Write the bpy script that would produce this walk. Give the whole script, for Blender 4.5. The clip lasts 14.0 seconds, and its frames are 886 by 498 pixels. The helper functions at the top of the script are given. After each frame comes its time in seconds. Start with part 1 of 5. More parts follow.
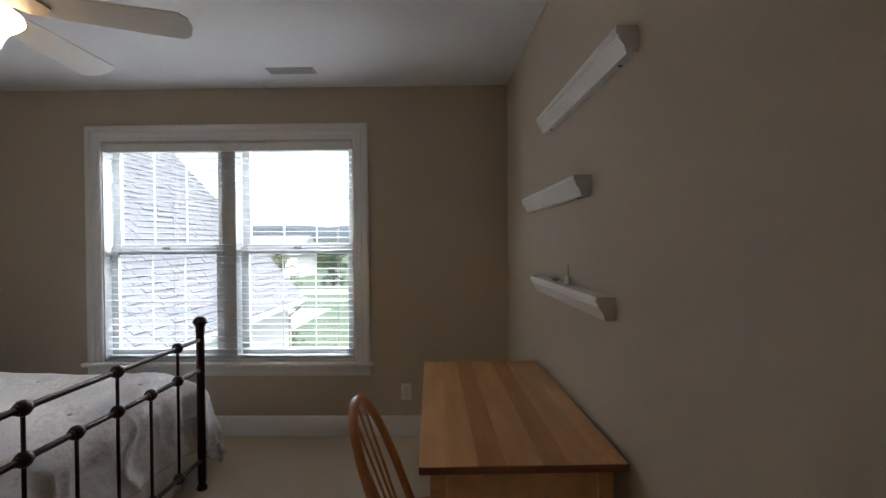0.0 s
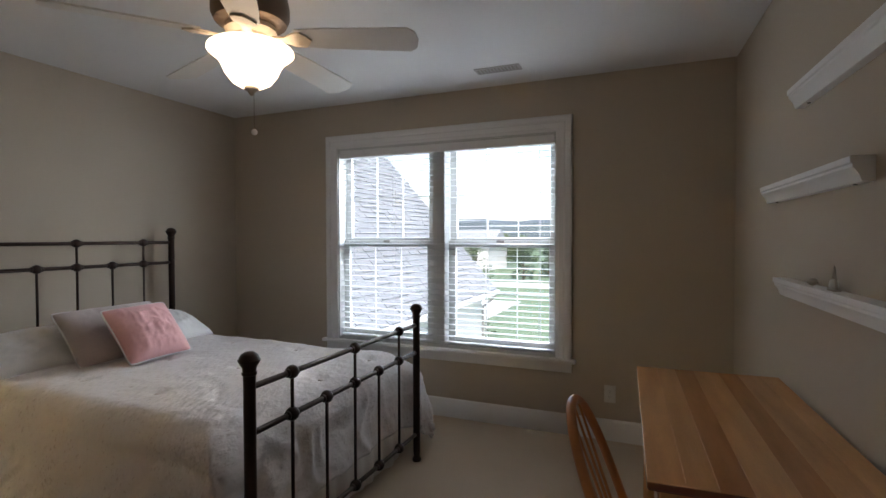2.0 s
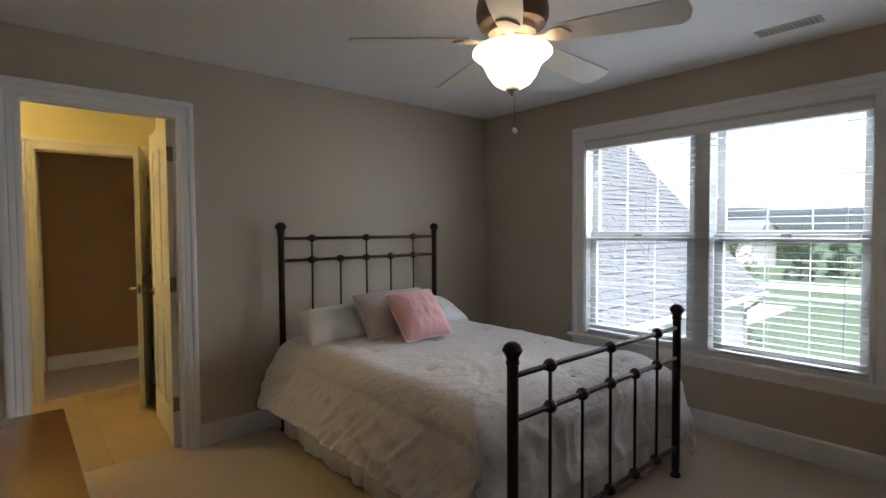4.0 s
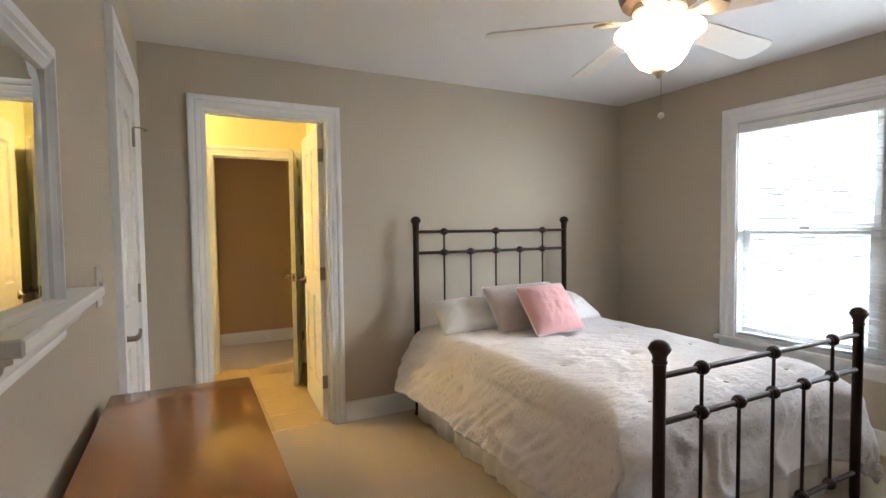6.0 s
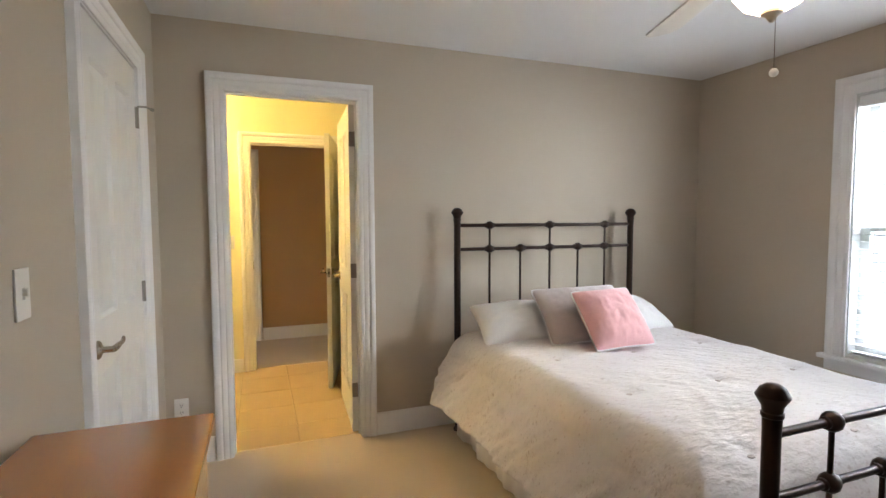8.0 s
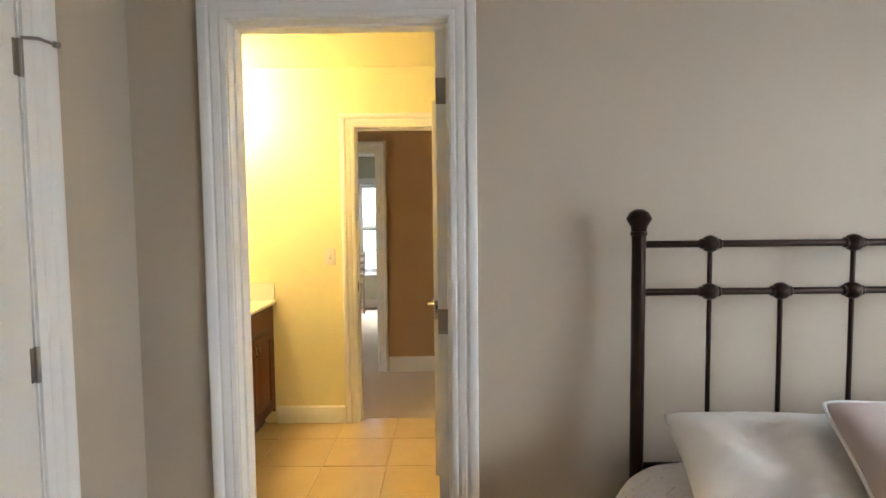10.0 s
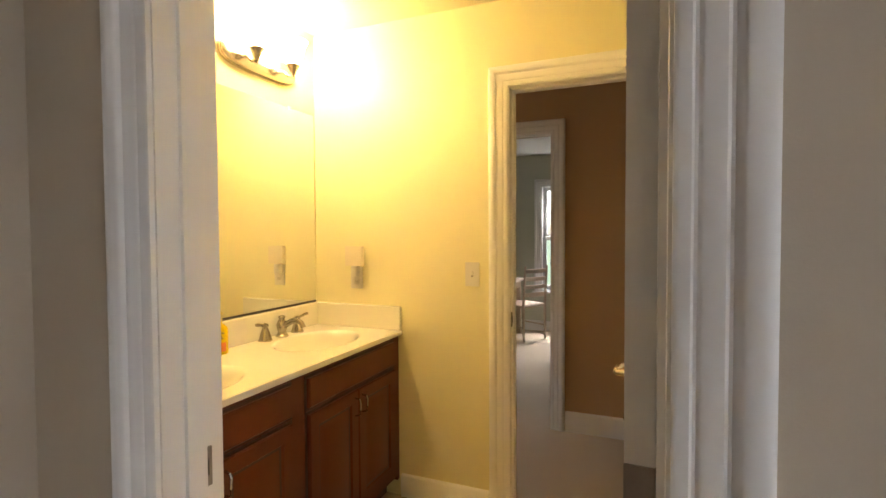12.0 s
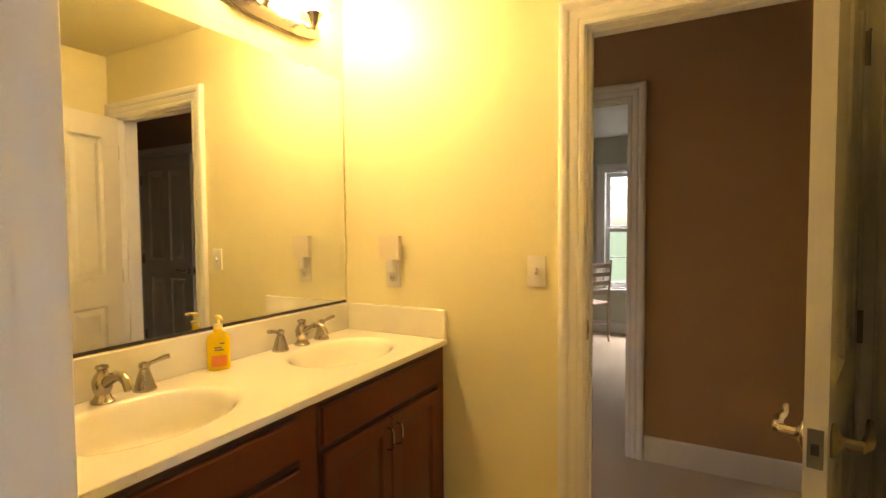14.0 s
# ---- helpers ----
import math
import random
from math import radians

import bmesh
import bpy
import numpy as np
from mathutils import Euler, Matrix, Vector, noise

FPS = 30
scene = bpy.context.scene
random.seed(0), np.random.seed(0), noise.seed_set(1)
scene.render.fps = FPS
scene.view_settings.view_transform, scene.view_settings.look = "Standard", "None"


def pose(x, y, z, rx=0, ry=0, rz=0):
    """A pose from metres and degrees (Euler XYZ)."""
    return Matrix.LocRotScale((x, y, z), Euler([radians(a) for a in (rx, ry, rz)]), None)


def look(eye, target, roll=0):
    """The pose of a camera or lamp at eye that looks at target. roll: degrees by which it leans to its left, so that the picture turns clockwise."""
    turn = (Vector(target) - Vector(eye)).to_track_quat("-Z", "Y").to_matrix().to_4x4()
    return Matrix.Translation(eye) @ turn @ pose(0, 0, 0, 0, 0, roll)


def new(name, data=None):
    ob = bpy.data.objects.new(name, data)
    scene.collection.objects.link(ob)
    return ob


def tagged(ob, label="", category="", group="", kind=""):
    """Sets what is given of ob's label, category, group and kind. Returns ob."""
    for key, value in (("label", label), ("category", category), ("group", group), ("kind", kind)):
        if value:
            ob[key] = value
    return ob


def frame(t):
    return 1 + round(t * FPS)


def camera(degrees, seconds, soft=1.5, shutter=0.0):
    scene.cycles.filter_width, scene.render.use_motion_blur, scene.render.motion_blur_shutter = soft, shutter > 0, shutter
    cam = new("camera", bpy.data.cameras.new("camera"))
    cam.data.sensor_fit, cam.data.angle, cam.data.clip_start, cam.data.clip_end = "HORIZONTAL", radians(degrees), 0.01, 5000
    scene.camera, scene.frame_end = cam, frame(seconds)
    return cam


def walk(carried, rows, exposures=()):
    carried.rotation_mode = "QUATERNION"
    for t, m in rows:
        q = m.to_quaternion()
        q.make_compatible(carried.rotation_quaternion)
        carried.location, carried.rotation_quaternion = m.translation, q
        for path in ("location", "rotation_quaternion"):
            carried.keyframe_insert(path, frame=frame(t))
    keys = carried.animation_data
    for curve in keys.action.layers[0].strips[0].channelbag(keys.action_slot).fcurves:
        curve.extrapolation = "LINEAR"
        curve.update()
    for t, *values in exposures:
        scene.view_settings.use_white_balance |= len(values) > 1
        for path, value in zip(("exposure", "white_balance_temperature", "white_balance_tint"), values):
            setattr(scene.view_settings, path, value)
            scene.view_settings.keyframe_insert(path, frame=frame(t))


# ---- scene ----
cam = camera(83.5, 14.0)
PATH = [
    (0, (-0.289, 0.318, 1.353), (-0.325, 2.318, 1.326), -0.4),
    (0.5, (-0.3, 0.312, 1.352), (-0.476, 2.304, 1.323), -0.5),
    (1, (-0.323, 0.314, 1.352), (-0.707, 2.277, 1.321), -0.4),
    (1.5, (-0.348, 0.317, 1.361), (-0.941, 2.227, 1.318), -0.2),
    (2, (-0.379, 0.32, 1.357), (-1.147, 2.166, 1.309), -0.1),
    (2.5, (-0.407, 0.319, 1.368), (-1.344, 2.085, 1.307), -0.2),
    (3, (-0.429, 0.321, 1.363), (-1.564, 1.967, 1.299), -0.3),
    (3.5, (-0.461, 0.307, 1.359), (-1.796, 1.794, 1.293), -0.2),
    (4, (-0.473, 0.283, 1.365), (-1.983, 1.592, 1.292), -0.4),
    (6.5, (-0.501, 0.219, 1.355), (-2.297, 1.094, 1.258), -0.5),
    (7, (-0.519, 0.234, 1.354), (-2.329, 1.08, 1.248), -0.3),
    (9.3, (-1.656, 0.935, 1.387), (-3.633, 1.21, 1.27), -0.4),
    (9.5, (-1.8, 0.979, 1.39), (-3.788, 1.168, 1.277), -0.4),
    (10, (-2.166, 1.05, 1.401), (-4.162, 1.037, 1.288), -0.6),
    (10.5, (-2.493, 1.089, 1.389), (-4.478, 0.861, 1.293), -0.4),
    (11, (-2.79, 1.127, 1.383), (-4.738, 0.685, 1.3), -0.4),
    (11.5, (-3.059, 1.109, 1.364), (-4.947, 0.451, 1.3), -0.5),
    (12, (-3.31, 1.047, 1.36), (-5.152, 0.272, 1.298), -0.3),
    (12.5, (-3.515, 0.993, 1.352), (-5.326, 0.147, 1.291), -0.3),
    (13, (-3.627, 0.931, 1.341), (-5.413, 0.033, 1.271), -0.4),
    (13.5, (-3.704, 0.875, 1.336), (-5.472, -0.058, 1.257), -0.4),
    (14, (-3.754, 0.836, 1.33), (-5.509, -0.119, 1.244), -0.4),
]
EXPOSURES = [(0, 3.12, 6700, 14), (2, 3.02, 6650, 14), (3, 2.95, 6600, 13), (4.2, 2.97, 6600, 13), (6.3, 4.42, 6700, 13), (7.2, 4.42, 6700, 13), (9.5, 4.38, 6550, 13), (10.5, 4.2, 6550, 14), (11, 3.98, 6600, 15), (12, 3.64, 7100, 19), (13, 3.44, 7700, 22), (14, 3.5, 7700, 22)]
walk(cam, [(t, look(eye, target, roll)) for t, eye, target, roll in PATH], EXPOSURES)

# ---------------------------------------------------------------- light
world = bpy.data.worlds.new("sky")
scene.world = world
world.use_nodes = True
wn = world.node_tree
sky = wn.nodes.new("ShaderNodeTexSky")
sky.sky_type = "NISHITA"
sky.sun_disc = False
sky.sun_elevation, sky.sun_rotation = radians(48), radians(150)
sky.air_density, sky.dust_density, sky.ozone_density = 1.0, 2.2, 0.6
wn.links.new(sky.outputs["Color"], wn.nodes["Background"].inputs["Color"])
wn.nodes["Background"].inputs["Strength"].default_value = 0.068

sun = bpy.data.lights.new("sun", "SUN")
sun.energy, sun.angle, sun.color = 0.55, radians(25), (1.0, 0.96, 0.9)
new("sun", sun).matrix_world = look((6, -9, 14), (0, 2, 0))

# stand-ins for the sky beside and above the windows, outside the glass
day = bpy.data.lights.new("window_daylight", "AREA")
day.shape, day.size, day.size_y, day.energy, day.color = "RECTANGLE", 2.0, 1.8, 9.5, (0.80, 0.90, 1.0)
new("window_daylight", day).matrix_world = look((0.2, 5.6, 1.9), (-2.7, 2.3, 1.1))
top = bpy.data.lights.new("window_daylight_above", "AREA")
top.shape, top.size, top.size_y, top.energy, top.color = "RECTANGLE", 2.4, 1.1, 58, (0.80, 0.90, 1.0)
new("window_daylight_above", top).matrix_world = look((-1.0, 5.7, 3.3), (-2.3, 2.2, 0.9))
day2 = bpy.data.lights.new("far_window_daylight", "AREA")
day2.shape, day2.size, day2.size_y, day2.energy, day2.color = "RECTANGLE", 1.2, 1.2, 27, (0.9, 0.96, 1.0)
new("far_window_daylight", day2).matrix_world = look((-11.1, 0.02, 2.9), (-9.4, 0.02, 0.9))

# fill lamp added outside the unseen hall window to brighten the hall
day3 = bpy.data.lights.new("hall_fill_light", "AREA")
day3.shape, day3.size, day3.size_y, day3.energy, day3.color = "RECTANGLE", 0.8, 1.2, 0.25, (1.0, 0.9, 0.8)
new("hall_fill_light", day3).matrix_world = look((-6.22, -2.45, 1.6), (-6.22, 2.0, 1.2))

FAN_GLOW, VANITY_GLOW = 0.47, 9.6

# ---------------------------------------------------------------- plan, in metres
W, E, S, N, H = -3.862, 0.10, -0.015, 3.78, 2.44        # bedroom
BW, BE, BS, BN = -5.568, -3.98, -0.665, 1.29            # bathroom
HE, HW = -5.688, -6.742                                 # hall
RE, RW, RS, RN = -6.862, -10.2, -2.9, 1.6              # far room
DOOR_TOP, D1_TOP = 2.04, 2.08
D1 = (0.320, 1.066)       # bedroom to bathroom, along y
D2 = (0.43, 1.20)       # bathroom to hall, along y
D3 = (-0.38, 0.41)      # hall to far room, along y
DC = (-3.43, -2.66)     # closet door, along x
SKEW = pose(E, N, 0, 0, 0, 2.44) @ pose(-E, -N, 0)     # the east wall stands a little out of square
WIN = (-2.765, -0.965, 0.52, 2.085)
WIN2 = (-0.38, 0.42, 0.55, 2.02)
WIN_ADDED = (-6.62, -5.82, 0.6, 2.05)     # unseen window, added to let daylight into the hall's end


# ---------------------------------------------------------------- materials
def mat(name, base, rough=0.6, vary=0.06, scale=3.0, grain=0.03, grain_scale=90.0, bump=0.1, bump_scale=150.0,
        metal=0.0, tint=None, spec=0.5, stretch=None, rand=0.0, coat=0.0, sheen=0.0, lo=0.72, hi=1.28, turn=0.0, relief=0.004, fleck=None):
    m = bpy.data.materials.new(name)
    m.use_nodes = True
    nt = m.node_tree
    b = nt.nodes["Principled BSDF"]
    b.inputs["Roughness"].default_value = rough
    b.inputs["Metallic"].default_value = metal
    b.inputs["Specular IOR Level"].default_value = spec
    b.inputs["Coat Weight"].default_value = coat
    b.inputs["Sheen Weight"].default_value = sheen
    tc = nt.nodes.new("ShaderNodeTexCoord")
    mp = nt.nodes.new("ShaderNodeMapping")
    if stretch:
        mp.inputs["Scale"].default_value = stretch
    mp.inputs["Rotation"].default_value[2] = radians(turn)
    nt.links.new(tc.outputs["Object"], mp.inputs["Vector"])

    def noise_tex(sc, detail):
        n = nt.nodes.new("ShaderNodeTexNoise")
        n.inputs["Scale"].default_value, n.inputs["Detail"].default_value = sc, detail
        nt.links.new(mp.outputs["Vector"], n.inputs["Vector"])
        return n

    def math_node(op, a, bb):
        n = nt.nodes.new("ShaderNodeMath")
        n.operation = op
        for k, v in enumerate((a, bb)):
            if isinstance(v, (int, float)):
                n.inputs[k].default_value = v
            else:
                nt.links.new(v, n.inputs[k])
        return n.outputs[0]

    big, small = noise_tex(scale, 3.0), noise_tex(grain_scale, 2.0)
    f = math_node("ADD", math_node("MULTIPLY", math_node("SUBTRACT", big.outputs[0], 0.5), vary * 4),
                  math_node("MULTIPLY", math_node("SUBTRACT", small.outputs[0], 0.5), grain * 4))
    if rand:
        oi = nt.nodes.new("ShaderNodeObjectInfo")
        f = math_node("ADD", f, math_node("MULTIPLY", math_node("SUBTRACT", oi.outputs["Random"], 0.5), rand * 2))
    f = math_node("ADD", f, 0.5)
    mix = nt.nodes.new("ShaderNodeMix")
    mix.data_type, mix.clamp_factor = "RGBA", True
    nt.links.new(f, mix.inputs[0])
    t = tint or (1, 1, 1)
    mix.inputs[6].default_value = (*[max(0, c * lo) for c in base], 1)
    mix.inputs[7].default_value = (*[min(1, c * hi * k) for c, k in zip(base, t)], 1)
    nt.links.new(mix.outputs[2], b.inputs["Base Color"])
    if fleck:
        # a sparse sprinkled print
        dots, bands = noise_tex(62, 1.0), noise_tex(5.5, 2.0)
        g = math_node("ADD", math_node("SUBTRACT", dots.outputs[0], 0.605), math_node("MULTIPLY", math_node("SUBTRACT", bands.outputs[0], 0.5), 0.35))
        fm = nt.nodes.new("ShaderNodeMix")
        fm.data_type, fm.clamp_factor = "RGBA", True
        nt.links.new(math_node("MULTIPLY", g, 5.0), fm.inputs[0])
        nt.links.new(mix.outputs[2], fm.inputs[6])
        fm.inputs[7].default_value = (*fleck, 1)
        nt.links.new(fm.outputs[2], b.inputs["Base Color"])
    if bump:
        bt = noise_tex(bump_scale, 3.0)
        bn = nt.nodes.new("ShaderNodeBump")
        bn.inputs["Strength"].default_value, bn.inputs["Distance"].default_value = bump, relief
        nt.links.new(bt.outputs[0], bn.inputs["Height"])
        nt.links.new(bn.outputs[0], b.inputs["Normal"])
    return m


def glow_mat(name, colour, strength):
    m = bpy.data.materials.new(name)
    m.use_nodes = True
    nt = m.node_tree
    b = nt.nodes["Principled BSDF"]
    b.inputs["Base Color"].default_value = (0.9, 0.86, 0.8, 1)
    b.inputs["Roughness"].default_value = 0.35
    b.inputs["Emission Color"].default_value = (*colour, 1)
    b.inputs["Emission Strength"].default_value = strength
    return m


def glass_mat(name):
    m = bpy.data.materials.new(name)
    m.use_nodes = True
    b = m.node_tree.nodes["Principled BSDF"]
    b.inputs["Transmission Weight"].default_value = 1.0
    b.inputs["Roughness"].default_value = 0.0
    b.inputs["IOR"].default_value = 1.45
    b.inputs["Base Color"].default_value = (0.97, 0.99, 0.98, 1)
    return m


def mirror_mat(name):
    m = bpy.data.materials.new(name)
    m.use_nodes = True
    b = m.node_tree.nodes["Principled BSDF"]
    b.inputs["Metallic"].default_value = 1.0
    b.inputs["Roughness"].default_value = 0.01
    b.inputs["Base Color"].default_value = (0.86, 0.88, 0.86, 1)
    return m


def leaf_mat(name, base):
    return mat(name, base, 0.6, 0.1, 1.2, 0.05, 8.0, 0, tint=(1.1, 1.05, 0.8))


M_WALL = mat("beige_wall_paint", (0.51, 0.438, 0.345), 0.75, 0.018, 0.9, 0.012, 60, 0.06, 260)
M_WALL_HALL = mat("tan_hall_paint", (0.52, 0.335, 0.18), 0.75, 0.02, 0.9, 0.012, 60, 0.06, 260)
M_WALL_BATH = mat("cream_bath_paint", (0.83, 0.745, 0.485), 0.5, 0.015, 0.9, 0.01, 60, 0.05, 260)
M_WALL_FAR = mat("pale_sage_paint", (0.56, 0.58, 0.48), 0.75, 0.02, 0.9, 0.012, 60, 0.05, 260)
M_CEIL = mat("ceiling_paint", (0.78, 0.775, 0.765), 0.85, 0.02, 1.2, 0.015, 80, 0.1, 180)
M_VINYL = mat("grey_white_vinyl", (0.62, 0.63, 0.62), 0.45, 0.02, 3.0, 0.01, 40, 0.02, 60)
M_TRIM = mat("white_trim_paint", (0.87, 0.865, 0.85), 0.38, 0.02, 2.0, 0.012, 40, 0.03, 60)
M_DOOR = mat("white_door_paint", (0.76, 0.75, 0.72), 0.4, 0.02, 2.0, 0.015, 40, 0.06, 90, stretch=(6, 6, 0.6))
M_CARPET = mat("beige_carpet", (0.57, 0.458, 0.338), 0.95, 0.05, 2.2, 0.09, 170, 0.9, 260, spec=0.1, sheen=0.3)
M_TILE = mat("beige_floor_tile", (0.54, 0.41, 0.255), 0.22, 0.06, 5.0, 0.03, 60, 0.03, 30, rand=0.06)
M_GROUT = mat("tile_grout", (0.43, 0.335, 0.215), 0.9)
M_BRONZE = mat("dark_bronze_metal", (0.028, 0.020, 0.017), 0.33, 0.1, 6, 0.06, 60, 0.05, 60, metal=0.75, tint=(1.5, 1.1, 0.9))
M_NICKEL = mat("brushed_nickel", (0.42, 0.38, 0.335), 0.26, 0.04, 20, 0.04, 200, 0.03, 200, metal=1.0)
M_HINGE = mat("dull_hinge_metal", (0.30, 0.28, 0.255), 0.42, 0.06, 30, 0.05, 200, 0.05, 200, metal=0.9)
M_DUVET = mat("white_printed_duvet", (0.735, 0.70, 0.70), 0.9, 0.05, 4, 0.09, 30, 0.8, 36, sheen=0.15, spec=0.12, stretch=(1.5, 0.7, 1.0), turn=38, relief=0.008, lo=0.84, hi=1.12, fleck=(0.55, 0.49, 0.48))
M_SKIRT = mat("white_bed_skirt", (0.76, 0.73, 0.70), 0.9, 0.03, 6, 0.03, 60, 0.3, 380, spec=0.15)
M_PILLOW = mat("white_pillow_linen", (0.87, 0.85, 0.83), 0.9, 0.025, 9, 0.03, 60, 0.3, 420, spec=0.15)
M_GREIGE = mat("greige_cushion_velvet", (0.50, 0.425, 0.40), 0.85, 0.06, 9, 0.04, 60, 0.3, 420, sheen=0.5, spec=0.15)
M_PINK = mat("pink_cushion_cotton", (0.76, 0.42, 0.42), 0.9, 0.05, 14, 0.04, 60, 0.3, 420, sheen=0.3, spec=0.15)
M_MAPLE = mat("maple_boards", (0.70, 0.365, 0.16), 0.26, 0.20, 2.6, 0.06, 34, 0.03, 60, stretch=(7, 0.9, 9), rand=0.10, coat=0.3, lo=0.6, hi=1.4)
M_HEARTWOOD = mat("maple_heartwood", (0.50, 0.23, 0.092), 0.26, 0.24, 3, 0.04, 40, 0.03, 60, stretch=(7, 0.9, 9), coat=0.3, lo=0.7, hi=1.5)
M_MAPLE_EDGE = mat("dark_oiled_edge", (0.20, 0.06, 0.025), 0.35, 0.08, 5, 0.05, 40, 0.04, 60, stretch=(3, 1, 9))
M_OAK = mat("honey_oak", (0.50, 0.195, 0.06), 0.32, 0.09, 6, 0.06, 40, 0.05, 60, stretch=(7, 7, 0.8), coat=0.2)
M_DRESSER = mat("orange_maple_veneer", (0.58, 0.225, 0.052), 0.17, 0.05, 2.5, 0.03, 30, 0.03, 60, stretch=(0.8, 7, 7), coat=0.35)
M_CHERRY = mat("cherry_vanity_wood", (0.115, 0.028, 0.007), 0.42, 0.1, 4, 0.06, 40, 0.04, 60, stretch=(7, 7, 0.9), spec=0.3)
# dark cherry for glaze lines, with shade of the gaps put into the colour
M_CHERRY_DARK = mat("dark_glaze_and_gap_shade", (0.045, 0.016, 0.008), 0.45, 0.05)
M_MARBLE = mat("cultured_marble", (0.80, 0.765, 0.68), 0.14, 0.03, 3, 0.01, 40, 0, coat=0.3)
M_PLASTIC = mat("white_plastic", (0.76, 0.74, 0.70), 0.35, 0.01, 5, 0.005)
M_SLOT = mat("dark_slot", (0.04, 0.035, 0.03), 0.6, 0.02)
M_BLIND = mat("white_blind_slat", (0.58, 0.59, 0.60), 0.45, 0.015, 6, 0.01, 60, 0.02, 60)
M_VENT = mat("painted_vent_metal", (0.42, 0.40, 0.37), 0.5, 0.04)
M_BLADE = mat("white_fan_blade", (0.70, 0.66, 0.60), 0.4, 0.03, 5, 0.02, 40, 0.03, 60)
M_FANBODY = mat("brown_bronze_housing", (0.17, 0.12, 0.085), 0.4, 0.06, 8, 0.03, 60, 0.04, 60, metal=0.6)
M_FANIRON = mat("antique_white_iron", (0.56, 0.47, 0.36), 0.4, 0.1, 25, 0.06, 90, 0.08, 90)
M_BOWL = glow_mat("lit_frosted_bowl", (1.0, 0.79, 0.55), FAN_GLOW)
M_SHADE = glow_mat("lit_opal_shade", (1.0, 0.735, 0.365), VANITY_GLOW)
M_GLASS = glass_mat("window_glass")
M_MIRROR = mirror_mat("silvered_mirror")
M_SOAP = mat("yellow_soap_plastic", (0.86, 0.56, 0.01), 0.15, 0.03, 8, 0.01, 60, 0, coat=0.5)
M_SOAPLABEL = mat("orange_soap_label", (0.80, 0.22, 0.02), 0.35, 0.02)
M_SOAPINK = mat("olive_label_print", (0.16, 0.13, 0.03), 0.4, 0.02)
M_PUMP = mat("clear_yellow_pump", (0.80, 0.66, 0.30), 0.25, 0.02)
M_LINEN = mat("linen_night_shade", (0.78, 0.70, 0.56), 0.85, 0.04, 20, 0.05, 200, 0.3, 420)
M_FIG = mat("weathered_white_wood", (0.50, 0.45, 0.38), 0.7, 0.08, 30, 0.05, 90, 0.1, 90)
M_SHINGLE = mat("grey_asphalt_shingle", (0.235, 0.25, 0.268), 0.9, 0.09, 3, 0.08, 60, 0.3, 120)
M_SIDING = mat("pale_siding", (0.55, 0.55, 0.54), 0.7, 0.03)
M_LAWN = mat("lawn_grass", (0.115, 0.17, 0.10), 0.9, 0.1, 0.25, 0.08, 6, 0.3, 20, tint=(1.05, 1.05, 0.9))
M_CONCRETE = mat("pale_concrete_drive", (0.50, 0.49, 0.47), 0.85, 0.05, 0.8, 0.03, 10, 0.1, 40)
M_BARK = mat("tree_bark", (0.11, 0.085, 0.065), 0.9, 0.1, 6, 0.08, 40, 0.5, 30)
M_LEAF = leaf_mat("green_leaves", (0.055, 0.085, 0.038))
M_LEAF2 = leaf_mat("blue_green_needles", (0.038, 0.065, 0.042))
# blue-grey distance haze is put into the woods' base colour
M_HILL = mat("far_woods_painted_haze", (0.085, 0.11, 0.125), 0.95, 0.1, 0.05, 0.08, 0.4, 0)
M_PICTURE = mat("red_brown_picture", (0.22, 0.07, 0.045), 0.5, 0.1, 8, 0.05, 30, 0.02, 60)
M_CHAIRFAR = mat("whitewashed_wood", (0.52, 0.41, 0.31), 0.5, 0.08, 6, 0.05, 40, 0.05, 60)


# ---------------------------------------------------------------- mesh helpers
def box(bm, x0, y0, z0, x1, y1, z1, bevel=0.0, seg=1):
    r = bmesh.ops.create_cube(bm, size=1.0)
    vs = r["verts"]
    for v in vs:
        v.co = Vector(((x0 + x1) / 2 + v.co.x * (x1 - x0), (y0 + y1) / 2 + v.co.y * (y1 - y0), (z0 + z1) / 2 + v.co.z * (z1 - z0)))
    if bevel:
        es = {e for v in vs for e in v.link_edges}
        bmesh.ops.bevel(bm, geom=list(es), offset=bevel, segments=seg, affect="EDGES", profile=0.6)


def B(*a, **k):
    bm = bmesh.new()
    box(bm, *a, **k)
    return bm


def rod(bm, p0, p1, r0, r1=None, seg=12):
    p0, p1 = Vector(p0), Vector(p1)
    d = p1 - p0
    m = Matrix.Translation((p0 + p1) / 2) @ d.to_track_quat("Z", "Y").to_matrix().to_4x4()
    bmesh.ops.create_cone(bm, cap_ends=True, segments=seg, radius1=r0, radius2=r0 if r1 is None else r1, depth=d.length, matrix=m)


def lathe(bm, profile, seg=20, m=None, sx=1.0, sy=1.0):
    m = m or Matrix()
    rings = []
    for r, z in profile:
        rings.append([bm.verts.new(m @ Vector((max(r, 1e-4) * math.cos(2 * math.pi * k / seg) * sx, max(r, 1e-4) * math.sin(2 * math.pi * k / seg) * sy, z))) for k in range(seg)])
    for a, b in zip(rings, rings[1:]):
        for k in range(seg):
            bm.faces.new((a[k], a[(k + 1) % seg], b[(k + 1) % seg], b[k]))
    bm.faces.new(rings[0][::-1])
    bm.faces.new(rings[-1])


